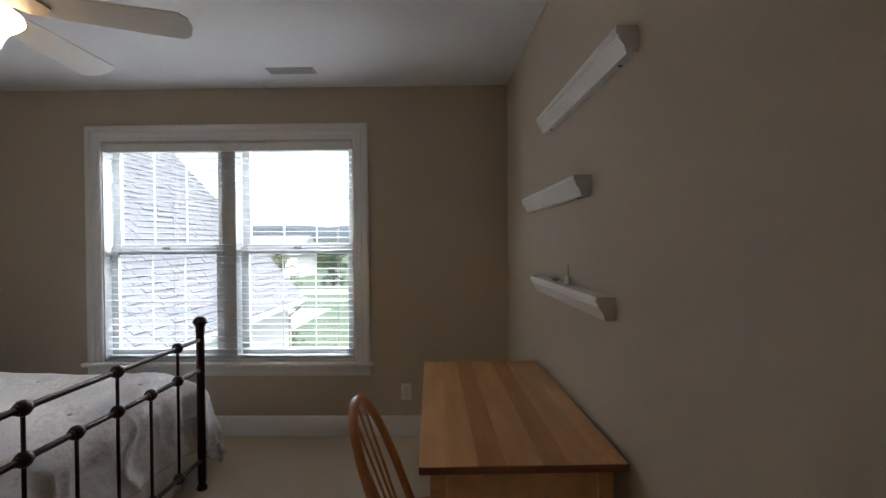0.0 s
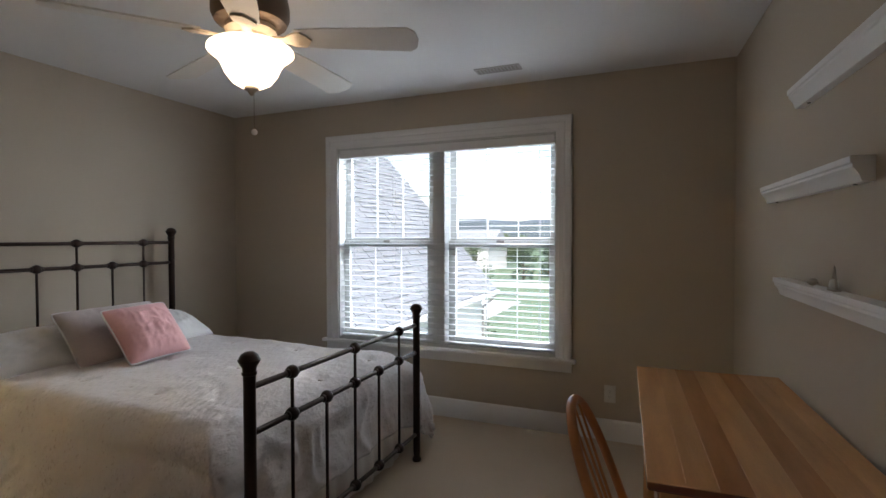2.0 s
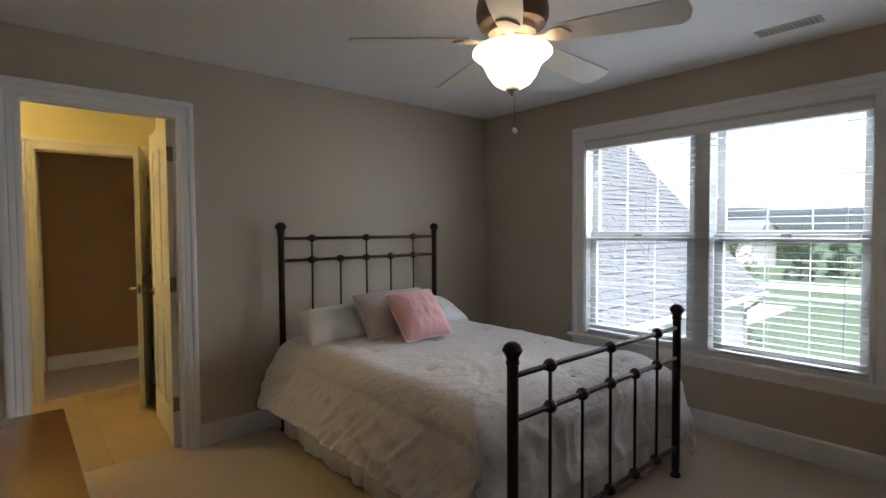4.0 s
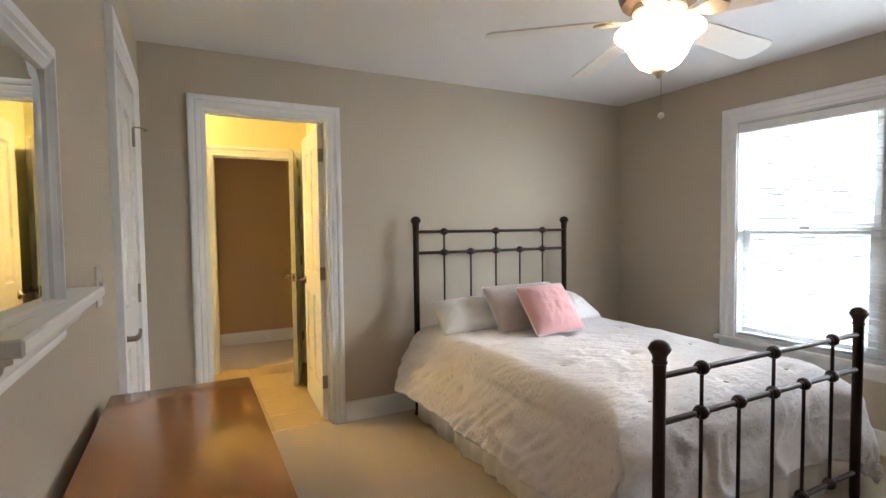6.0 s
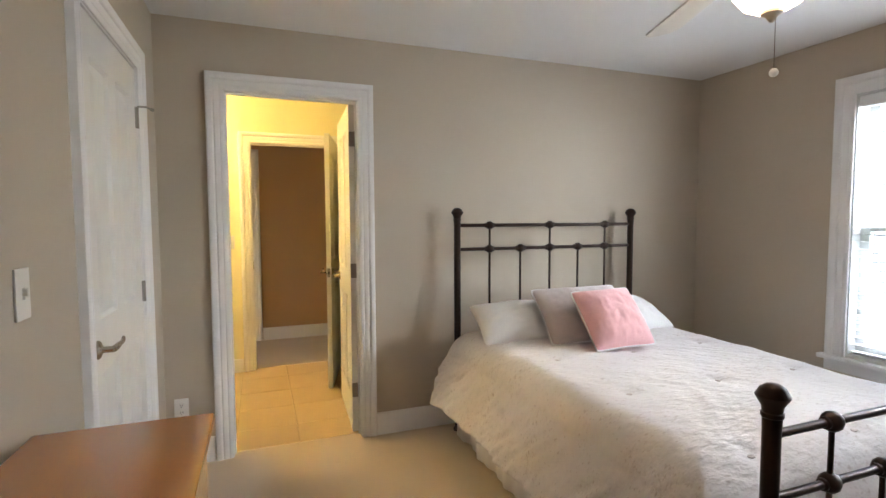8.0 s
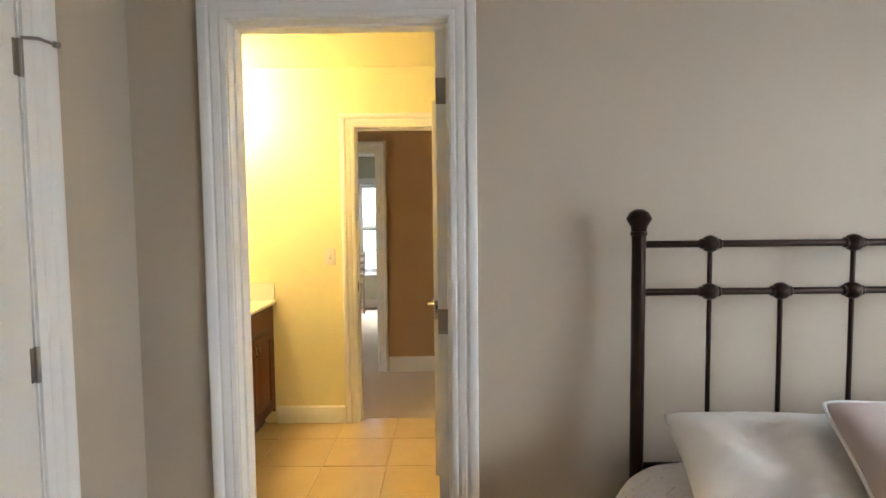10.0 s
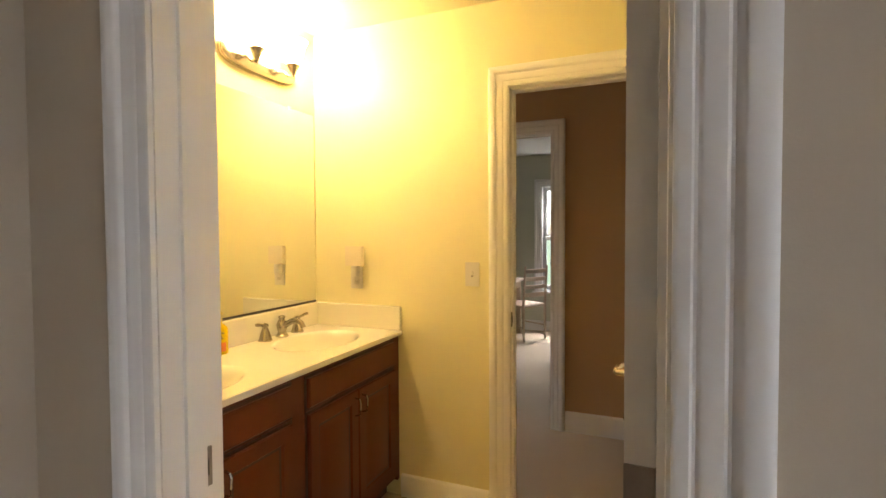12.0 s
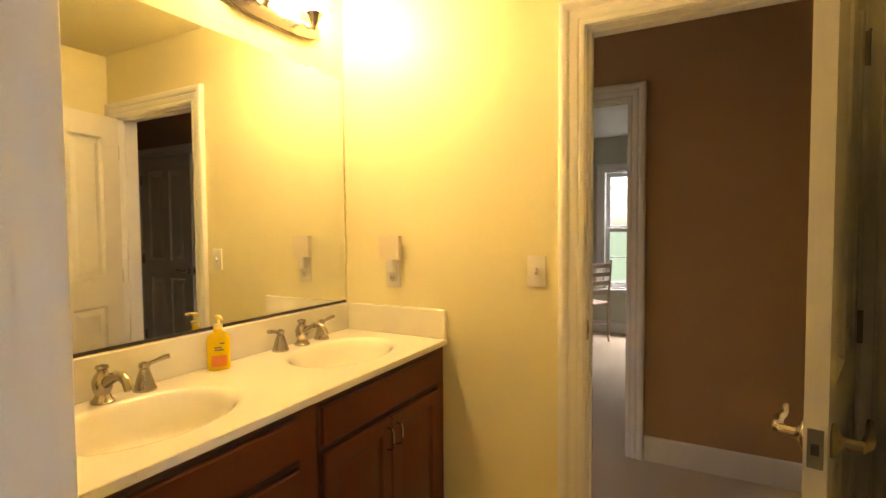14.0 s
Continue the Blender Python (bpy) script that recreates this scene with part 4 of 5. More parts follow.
def windsor_chair(m, label, wood):
    """A bow-back chair that faces +x, its seat's centre over the origin."""
    c = thing("windsor_chair", label, "chair", m)
    bm = bmesh.new()
    n = 32
    prof = [(0.86, 0.425), (0.98, 0.436), (1.0, 0.45), (0.965, 0.462), (0.80, 0.456), (0.4, 0.447), (0.0, 0.446)]
    rings = []
    for s, z in prof:
        ring = []
        for k in range(n):
            a = 2 * math.pi * k / n
            ex = 0.205 * s * math.copysign(abs(math.cos(a)) ** 0.75, math.cos(a))
            ey = (0.215 - 0.02 * math.cos(a)) * s * math.copysign(abs(math.sin(a)) ** 0.75, math.sin(a))
            ring.append(bm.verts.new((ex, ey, z)))
        rings.append(ring)
    for a, b in zip(rings, rings[1:]):
        for k in range(n):
            bm.faces.new((a[k], a[(k + 1) % n], b[(k + 1) % n], b[k]))
    bm.faces.new(rings[0][::-1])
    part("seat", bm, wood, c)

    def bow(t):
        a = math.pi * t
        h = math.sin(a) ** 0.62
        y = -0.205 * math.cos(a) * (1 - 0.10 * (1 - h))
        return Vector((-0.150 - 0.155 * h, y, 0.455 + 0.405 * h))

    bm = bmesh.new()
    tube(bm, [bow(k / 40) for k in range(41)], 0.0145, 12)
    part("bow", bm, wood, c, "bent wooden bow of the back")
    for y in (-0.11, -0.055, 0.0, 0.055):
        t = math.acos(max(-1, min(1, -y * 1.28 / 0.205))) / math.pi
        p = bow(t)
        bm = bmesh.new()
        q = Vector((-0.158, y * 0.8, 0.45))
        tube(bm, [q, q.lerp(p, 0.35), q.lerp(p, 0.7), p], [0.004, 0.005, 0.0042, 0.0035], 10)
        part("spindle", bm, wood, c)
    feet = []
    for sx in (-1, 1):
        for sy in (-1, 1):
            bm = bmesh.new()
            a, b = Vector((sx * 0.12, sy * 0.13, 0.436)), Vector((sx * 0.195, sy * 0.20, 0.0))
            tube(bm, [a.lerp(b, k) for k in (0, 0.15, 0.3, 0.36, 0.42, 0.7, 0.76, 0.82, 1.0)], [0.011, 0.015, 0.017, 0.012, 0.017, 0.015, 0.011, 0.015, 0.010], 12)
            part("leg", bm, wood, c)
            feet.append(a.lerp(b, 0.62))
    for a, b in ((0, 2), (1, 3)):
        bm = bmesh.new()
        tube(bm, [feet[a], feet[a].lerp(feet[b], 0.5), feet[b]], [0.007, 0.011, 0.007], 10)
        part("stretcher", bm, wood, c)
    bm = bmesh.new()
    p, q = feet[0].lerp(feet[2], 0.5), feet[1].lerp(feet[3], 0.5)
    tube(bm, [p, p.lerp(q, 0.5), q], [0.007, 0.011, 0.007], 10)
    part("stretcher", bm, wood, c)
    return c


windsor_chair(pose(-0.285, 1.845, 0, 0, 0, 0), "honey oak bow-back wooden chair drawn up to the desk", M_OAK)

LEDGE = [(0, 0), (0.026, 0), (0.030, 0.006), (0.033, 0.016), (0.042, 0.026), (0.046, 0.030), (0.046, 0.036), (0.051, 0.039), (0.051, 0.052), (0, 0.052)]


def picture_ledge(y0, y1, top):
    s = thing("picture_ledge", "white moulded picture ledge fixed to the beige wall", "wall shelf", SKEW, "white picture ledges")
    bm = bmesh.new()
    prism(bm, [(u * 1.12, v * 1.35) for u, v in LEDGE], (E, y0, top - 0.0702), (-1, 0, 0), (0, 0, 1), (0, 1, 0), y1 - y0)
    part("ledge", bm, M_TRIM, s, "", 25)
    for y in (y0 + 0.09, y1 - 0.09):
        bm = bmesh.new()
        rod(bm, (E - 0.013, y, top - 0.0725), (E - 0.013, y, top - 0.0695), 0.0055)
        part("screw_hole", bm, M_SLOT, s)


picture_ledge(1.605, 2.56, 1.905)
picture_ledge(1.985, 2.94, 1.575)
picture_ledge(1.765, 2.717, 1.19)


def figurine():
    f = thing("figurine", "small weathered wooden star ornament standing on the ledge", "ornament", SKEW @ pose(E - 0.027, 2.17, 1.1905) @ Matrix.Diagonal((0.85, 0.85, 0.85, 1)))
    bm = bmesh.new()
    tube(bm, [(0, -0.022, 0.004), (0, 0.0, 0.085), (0, 0.004, 0.09)], [0.004, 0.0032, 0.003], 6)
    tube(bm, [(0, 0.026, 0.004), (0, 0.004, 0.085)], [0.004, 0.003], 6)
    tube(bm, [(0, -0.016, 0.034), (0, 0.02, 0.034)], 0.003, 6)
    part("frame", bm, M_FIG, f)
    part("base", B(-0.012, -0.03, 0, 0.012, 0.032, 0.006, bevel=0.001), M_FIG, f)
    bm = bmesh.new()
    lathe(bm, [(0.012, 0.0), (0.016, 0.012), (0.013, 0.03), (0.007, 0.036), (0, 0.038)], 12, Matrix.Translation((0, 0.004, 0.006)))
    part("bell", bm, M_PLASTIC, f)
    g = thing("seashell", "small pale ornament lying on the ledge", "ornament", SKEW @ pose(E - 0.027, 2.36, 1.1905))
    bm = bmesh.new()
    lathe(bm, [(0.004, 0), (0.013, 0.006), (0.016, 0.014), (0.010, 0.022), (0, 0.025)], 12, Matrix(), 1.0, 1.8)
    part("shell", bm, M_FIG, g)


figurine()


def dresser():
    x0, x1, y0, y1, top = -2.13, -1.04, 0.012, 0.374, 0.90
    d = thing("dresser", "orange maple dresser with drawers, beside the closet", "dresser", pose(0, 0, 0))
    part("top", B(x0, y0, top - 0.022, x1, y1, top, bevel=0.006, seg=2), M_DRESSER, d)
    part("body", B(x0 + 0.018, y0 + 0.008, 0.09, x1 - 0.018, y1 - 0.035, top - 0.022), M_DRESSER, d)
    for lx in (x0 + 0.02, x1 - 0.065):
        for ly in (y0 + 0.01, y1 - 0.08):
            part("foot", B(lx, ly, 0, lx + 0.045, ly + 0.045, 0.09, bevel=0.003), M_DRESSER, d)
    for r in range(3):
        for k in range(2):
            w = (x1 - x0 - 0.05) / 2
            a = x0 + 0.025 + k * w
            z = 0.11 + r * 0.255
            dr = part("drawer", B(a + 0.006, y1 - 0.035, z, a + w - 0.006, y1 - 0.017, z + 0.24, bevel=0.003), M_DRESSER, d)
            bm = bmesh.new()
            lathe(bm, [(0.006, 0), (0.006, 0.01), (0.015, 0.016), (0.016, 0.022), (0.01, 0.027), (0, 0.028)], 16, Matrix.Translation((a + w / 2, y1 - 0.017, z + 0.12)) @ Matrix.Rotation(radians(-90), 4, "X"))
            part("knob", bm, M_DRESSER, dr)


dresser()

# mantel-like ledge with a clipped-corner mirror standing on it
LX0, LX1, LZ = -1.205, -1.80, 1.236
lg = thing("mantel_ledge", "white crown-moulded wall ledge under the mirror", "wall shelf", pose(0, 0, 0))
part("shelf", B(LX1, S, LZ - 0.022, LX0, S + 0.068, LZ, bevel=0.003), M_TRIM, lg)
bm = bmesh.new()
cr = [(0, 0), (0.010, 0), (0.013, 0.012), (0.013, 0.022), (0.019, 0.03), (0.034, 0.046), (0.044, 0.066), (0.046, 0.075), (0.054, 0.078), (0.054, 0.088), (0, 0.088)]
prism(bm, [(u, v * 0.8) for u, v in cr], (LX1 + 0.085, S, LZ - 0.0924), (0, 1, 0), (0, 0, 1), (1, 0, 0), LX0 - LX1 - 0.099)
part("crown_moulding", bm, M_TRIM, lg, "", 25)


def wall_mirror():
    x0, x1, z0, z1, y = -1.235, -1.57, LZ, 1.672, S + 0.004
    mr = thing("wall_mirror", "small white framed mirror standing on the moulded ledge", "mirror", pose(-1.235, S + 0.004, 0) @ pose(0, 0, 0, 0, 0, -2.3) @ pose(1.235, -S - 0.004, 0))

    def outline(i):
        rail, foot = i * 2.6, i * 0.3
        return [(x0 - i, z0 + foot), (x1 + i, z0 + foot), (x1 + i, z1 - rail), (x0 - i, z1 - rail)]

    def ring(bm, levels):
        rows = [[bm.verts.new((u, y + d, w)) for u, w in outline(i)] for i, d in levels]
        for a, b in zip(rows, rows[1:]):
            for k in range(4):
                bm.faces.new((a[k], a[(k + 1) % 4], b[(k + 1) % 4], b[k]))

    bm = bmesh.new()
    ring(bm, [(0, 0.0), (0, 0.020), (0.002, 0.025), (0.008, 0.025), (0.010, 0.020), (0.012, 0.020), (0.014, 0.016), (0.017, 0.012), (0.017, 0.003)])
    part("frame", bm, M_TRIM, mr, "white moulded frame")
    bm = bmesh.new()
    ring(bm, [(0.016, 0.0060), (0.028, 0.0085)])
    part("bevel", bm, M_MIRROR, mr, "bevelled mirror edge", 0)
    bm = bmesh.new()
    bm.faces.new([bm.verts.new((u, y + 0.0085, w)) for u, w in outline(0.028)])
    part("glass", bm, M_MIRROR, mr, "silvered mirror glass", 0)
    bm = bmesh.new()
    prism(bm, outline(0.018), (0, y, 0), (1, 0, 0), (0, 0, 1), (0, 1, 0), 0.003)
    part("backing", bm, M_SLOT, mr)


wall_mirror()


# ---------------------------------------------------------------- plates, vent
def wall_plate(m, name, label, kind, light=False):
    """A plate in its own x-z plane that faces -y."""
    p = thing(name, label, kind, m)
    part("plate", B(-0.036, -0.006, -0.058, 0.036, 0, 0.058, bevel=0.003, seg=2), M_PLASTIC, p)
    if light:
        part("toggle", B(-0.005, -0.016, -0.004, 0.005, -0.005, 0.012, bevel=0.002), M_PLASTIC, p)
        part("toggle_slot", B(-0.006, -0.0066, -0.013, 0.006, -0.0055, 0.013), M_VENT, p)
    else:
        for z in (0.02, -0.02):
            f = part("socket", B(-0.016, -0.0085, z - 0.014, 0.016, -0.005, z + 0.014, bevel=0.004), M_PLASTIC, p)
            for x in (-0.006, 0.006):
                part("slot", B(x - 0.0012, -0.009, z - 0.002, x + 0.0012, -0.0084, z + 0.007), M_SLOT, f)
            part("slot", B(-0.002, -0.009, z - 0.009, 0.002, -0.0084, z - 0.006), M_SLOT, f)
    return p


wall_plate(pose(-0.615, N, 0.31), "wall_outlet", "white wall outlet beside the window", "outlet")
wall_plate(pose(W, 0.062, 0.318, 0, 0, 90), "wall_outlet", "white wall outlet low beside the doorway", "outlet")
wall_plate(pose(BW, 0.251, 1.163, 0, 0, 90), "light_switch", "white toggle light switch beside the doorway", "light switch", True)
wall_plate(pose(BW, -0.40, 1.128, 0, 0, 90), "wall_outlet", "white wall outlet above the vanity", "outlet")
wall_plate(pose(-2.19, S, 1.2, 0, 0, 180), "light_switch", "white light switch beside the closet", "light switch", True)

nl = thing("night_light", "linen-shaded plug-in night light above the vanity", "night light", pose(BW, -0.40, 1.148))
bm = bmesh.new()
prism(bm, [(-0.05, 0.045), (0.05, 0.045), (0.05, 0.147), (-0.05, 0.147)], (0.012, 0, 0), (0, 1, 0), (0, 0, 1), (1, 0, 0), 0.026)
part("shade", bm, M_LINEN, nl, "square linen shade", 0)
part("plug_body", B(0.0, -0.018, -0.012, 0.034, 0.018, 0.046, bevel=0.006, seg=2), M_PLASTIC, nl)

v = thing("ceiling_vent", "painted metal ceiling vent with narrow slats", "ceiling vent", pose(-1.29, 3.435, H))
part("frame", B(-0.15, -0.055, -0.006, 0.15, 0.055, 0, bevel=0.003), M_VENT, v)
for k in range(12):
    x = -0.125 + 0.0227 * k
    part("slat", B(x - 0.007, -0.036, -0.0085, x + 0.007, 0.036, -0.0062), M_HINGE, v)


# ---------------------------------------------------------------- bathroom
CT = 0.866
VF = -0.132     # front of the vanity's top


def vanity():
    x0, x1 = BW + 0.003, BE - 0.003
    yb, yf = BS + 0.003, VF - 0.022
    v = thing("vanity_cabinet", "cherry wood double vanity with raised-panel doors", "vanity", pose(0, 0, 0))
    # carcass and toe kick take the same dark colour as the gaps
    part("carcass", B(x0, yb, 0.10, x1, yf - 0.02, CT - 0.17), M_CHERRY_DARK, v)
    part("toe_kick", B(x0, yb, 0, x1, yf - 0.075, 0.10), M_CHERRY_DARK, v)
    part("end_panel", B(x0, yf - 0.02, 0.09, x0 + 0.02, yf, CT - 0.022), M_CHERRY, v)
    xm = -4.765
    zt, zd, z0 = CT - 0.035, 0.69, 0.11
    # face frame
    bm = bmesh.new()
    for c in ((x0 + 0.0205, z0, x0 + 0.062, zt + 0.012), (xm - 0.045, z0, xm + 0.03, zt + 0.012), (x1 - 0.05, z0, x1, zt + 0.012)):
        box(bm, c[0], yf - 0.02, c[1], c[2], yf, c[3])
    for a, b in ((x0 + 0.062, xm - 0.045), (xm + 0.03, x1 - 0.05)):
        for c0, c1 in ((zt - 0.012, zt + 0.012), (zd - 0.022, zd + 0.008), (z0, z0 + 0.05)):
            box(bm, a, yf - 0.02, c0, b, yf, c1)
    part("face_frame", bm, M_CHERRY, v, "", 0)

    def front(name, a, b, c0, c1, raised):
        bm = bmesh.new()
        y = yf + 0.002
        lv = [(0, 0, 0.0), (0, 0, 0.013), (0.004, 0.004, 0.018)]
        lv += [(0.052, 0.052, 0.018), (0.058, 0.058, 0.009), (0.066, 0.066, 0.009), (0.088, 0.088, 0.016)] if raised else []
        rows = [[bm.verts.new(q) for q in ((a + i, y + d, c0 + j), (b - i, y + d, c0 + j), (b - i, y + d, c1 - j), (a + i, y + d, c1 - j))] for i, j, d in lv]
        for r0, r1 in zip(rows, rows[1:]):
            for k in range(4):
                bm.faces.new((r0[k], r0[(k + 1) % 4], r1[(k + 1) % 4], r1[k]))
        bm.faces.new(rows[-1])
        bm.faces.new(rows[0][::-1])
        f = part(name, bm, M_CHERRY, v, "", 25)
        # dark strip round each front: glaze, and the gap's shade painted in
        rb = bmesh.new()
        g = 0.011
        for c in ((a - g, c0 - g, b + g, c0), (a - g, c1, b + g, c1 + g), (a - g, c0, a, c1), (b, c0, b + g, c1)):
            box(rb, c[0], y - 0.0005, c[1], c[2], y + 0.0025, c[3])
        part("glazed_edge", rb, M_CHERRY_DARK, f, "dark edge of glaze and painted gap shade", 0)
        if raised:
            gb = bmesh.new()
            for c in ((a + 0.057, c0 + 0.057, b - 0.057, c0 + 0.067), (a + 0.057, c1 - 0.067, b - 0.057, c1 - 0.057), (a + 0.057, c0 + 0.067, a + 0.067, c1 - 0.067), (b - 0.067, c0 + 0.067, b - 0.057, c1 - 0.067)):
                box(gb, c[0], y + 0.0085, c[1], c[2], y + 0.0095, c[3])
            part("glazed_groove", gb, M_CHERRY_DARK, f, "dark glazed groove", 0)
        return f

    def pull(parent, x, z):
        bm = bmesh.new()
        y = yf + 0.02
        tube(bm, [(x, y, z), (x, y + 0.022, z + 0.006), (x + 0.004, y + 0.028, z + 0.03), (x, y + 0.026, z + 0.06), (x, y + 0.02, z + 0.075), (x, y, z + 0.078)], 0.004, 8)
        part("handle", bm, M_NICKEL, parent, "nickel bow pull")

    for a, b in ((x0 + 0.072, xm - 0.055), (xm + 0.04, x1 - 0.06)):
        front("drawer_front", a, b, zd + 0.014, zt - 0.014, False)
        m = (a + b) / 2
        f = front("cabinet_door", a, m - 0.002, z0 + 0.04, zd - 0.012, True)
        pull(f, m - 0.028, zd - 0.12)
        f = front("cabinet_door", m + 0.002, b, z0 + 0.04, zd - 0.012, True)
        pull(f, m + 0.028, zd - 0.12)


vanity()
SINKS = (-5.215, -4.475)


def countertop():
    c = thing("countertop", "cream cultured marble double-sink vanity top", "vanity top", pose(0, 0, 0))
    bm = bmesh.new()
    x0, x1, y0, y1 = BW + 0.001, BE - 0.001, BS + 0.001, VF
    split = (SINKS[0] + SINKS[1]) / 2
    for cx, a, b in ((SINKS[0], x0, split), (SINKS[1], split, x1)):
        cy, ra, rb = -0.395, 0.225, 0.165
        angs = sorted([2 * math.pi * k / 64 for k in range(64)] + [math.atan2(yy - cy, xx - cx) % (2 * math.pi) for xx in (a, b) for yy in (y0, y1)])
        outer, rims = [], []
        for t in angs:
            ct, stn = math.cos(t), math.sin(t)
            k = min((((b if ct > 0 else a) - cx) / ct) if abs(ct) > 1e-9 else 9, (((y1 if stn > 0 else y0) - cy) / stn) if abs(stn) > 1e-9 else 9)
            outer.append(bm.verts.new((cx + ct * k, cy + stn * k, CT)))
        for s, dz in ((1.12, 0.0), (1.08, -0.0005), (1.04, -0.002), (1.0, -0.006), (0.96, -0.016), (0.90, -0.04), (0.82, -0.08), (0.62, -0.115), (0.3, -0.128), (0.09, -0.132)):
            rims.append([bm.verts.new((cx + math.cos(t) * ra * s, cy + math.sin(t) * rb * s, CT + dz)) for t in angs])
        chain = [outer] + rims
        n = len(angs)
        for r0, r1 in zip(chain, chain[1:]):
            for k in range(n):
                bm.faces.new((r0[k], r0[(k + 1) % n], r1[(k + 1) % n], r1[k]))
        bm.faces.new(rims[-1])
    part("slab", bm, M_MARBLE, c, "", 50)
    part("front_edge", B(x0, y1 - 0.03, CT - 0.024, x1, y1 + 0.002, CT - 0.0005, bevel=0.006, seg=2), M_MARBLE, c)
    part("backsplash", B(x0, y0, CT, x1, y0 + 0.02, CT + 0.122, bevel=0.003), M_MARBLE, c)
    part("side_splash", B(x0, y0 + 0.021, CT, x0 + 0.02, y1 - 0.004, CT + 0.122, bevel=0.003), M_MARBLE, c)
    for cx in SINKS:
        bm = bmesh.new()
        lathe(bm, [(0.021, 0), (0.021, 0.003), (0.016, 0.004), (0.010, 0.002), (0, 0.002)], 20, Matrix.Translation((cx, -0.395, CT - 0.131)))
        part("drain", bm, M_NICKEL, c, "nickel sink drain")


countertop()


def faucet(cx, group):
    f = thing("faucet", "brushed nickel widespread faucet with two lever handles", "faucet", pose(cx, -0.605, CT) @ Matrix.Diagonal((1.0, 1.08, 1.12, 1)), group)
    bm = bmesh.new()
    lathe(bm, [(0.029, 0), (0.029, 0.005), (0.022, 0.010), (0.018, 0.02), (0.023, 0.035), (0.025, 0.05), (0.019, 0.066), (0.013, 0.073), (0.013, 0.080), (0.017, 0.083), (0.015, 0.089), (0, 0.092)], 24)
    tube(bm, [(0, 0.008, 0.045), (0, 0.035, 0.058), (0, 0.062, 0.072), (0, 0.088, 0.074), (0, 0.108, 0.064), (0, 0.118, 0.045)], [0.014, 0.0135, 0.0125, 0.012, 0.012, 0.0115], 14)
    part("spout", bm, M_NICKEL, f)
    for s in (-1, 1):
        bm = bmesh.new()
        m = Matrix.Translation((s * 0.113, 0, 0))
        lathe(bm, [(0.030, 0), (0.030, 0.005), (0.027, 0.009), (0.0235, 0.022), (0.0175, 0.04), (0.0115, 0.056), (0.0145, 0.060), (0.0145, 0.070), (0, 0.075)], 22, m)
        base = part("handle", bm, M_NICKEL, f)
        bm = bmesh.new()
        tube(bm, [(s * 0.113, 0, 0.064), (s * 0.135, 0.004, 0.068), (s * 0.16, 0.008, 0.074), (s * 0.18, 0.01, 0.076)], [0.007, 0.0055, 0.0065, 0.007], 10)
        part("lever", bm, M_NICKEL, base)


for cx in SINKS:
    faucet(cx, "nickel faucets of the double vanity")

bm = B(-5.552, BS, CT + 0.134, -4.03, BS + 0.006, 2.003)
bath_mirror = tagged(part("vanity_mirror", bm, M_MIRROR, None, "", 0), "large frameless mirror over the double vanity", "mirror")
part("mirror_channel", B(-5.552, BS + 0.0005, CT + 0.1235, -4.03, BS + 0.009, CT + 0.1335), M_SLOT, bath_mirror)
for cx in (-5.36, -4.4):
    part("mirror_clip", B(cx - 0.008, BS + 0.0005, 1.995, cx + 0.008, BS + 0.010, 2.012), M_PLASTIC, bath_mirror)


def soap():
    s = thing("soap_bottle", "yellow pump soap bottle with an orange label", "soap bottle", pose(-4.83, -0.60, CT, 0, 0, -32) @ Matrix.Diagonal((1.12, 1.12, 1.12, 1)))
    bm = bmesh.new()
    lathe(bm, [(0.027, 0), (0.031, 0.003), (0.031, 0.085), (0.029, 0.098), (0.020, 0.108), (0.012, 0.113), (0.011, 0.122)], 28, Matrix(), 1.05, 0.66)
    part("bottle", bm, M_SOAP, s)
    bm = bmesh.new()
    lathe(bm, [(0.013, 0.122), (0.013, 0.134), (0.006, 0.137), (0.0045, 0.15), (0.010, 0.152), (0.010, 0.160), (0, 0.162)], 18)
    tube(bm, [(0, 0, 0.156), (-0.004, 0.015, 0.157), (-0.008, 0.030, 0.153)], 0.004, 8)
    part("pump", bm, M_PUMP, s, "pale pump head")
    bm = bmesh.new()
    for sgn in (1,):
        rows = []
        for k in range(13):
            a = radians(50 + 80 * k / 12)
            rows.append([bm.verts.new((0.0331 * math.cos(a), 0.0211 * math.sin(a), z)) for z in (0.012, 0.045)])
        for a, b in zip(rows, rows[1:]):
            bm.faces.new((a[0], b[0], b[1], a[1]))
    part("label", bm, M_SOAPLABEL, s, "orange printed label")
    for z, w, dx in ((0.078, 0.012, -0.008), (0.066, 0.020, 0.003), (0.059, 0.024, 0.0)):
        part("print_bar", B(dx - w / 2, 0.0185, z, dx + w / 2, 0.0212, z + 0.004), M_SOAPINK, s)


soap()


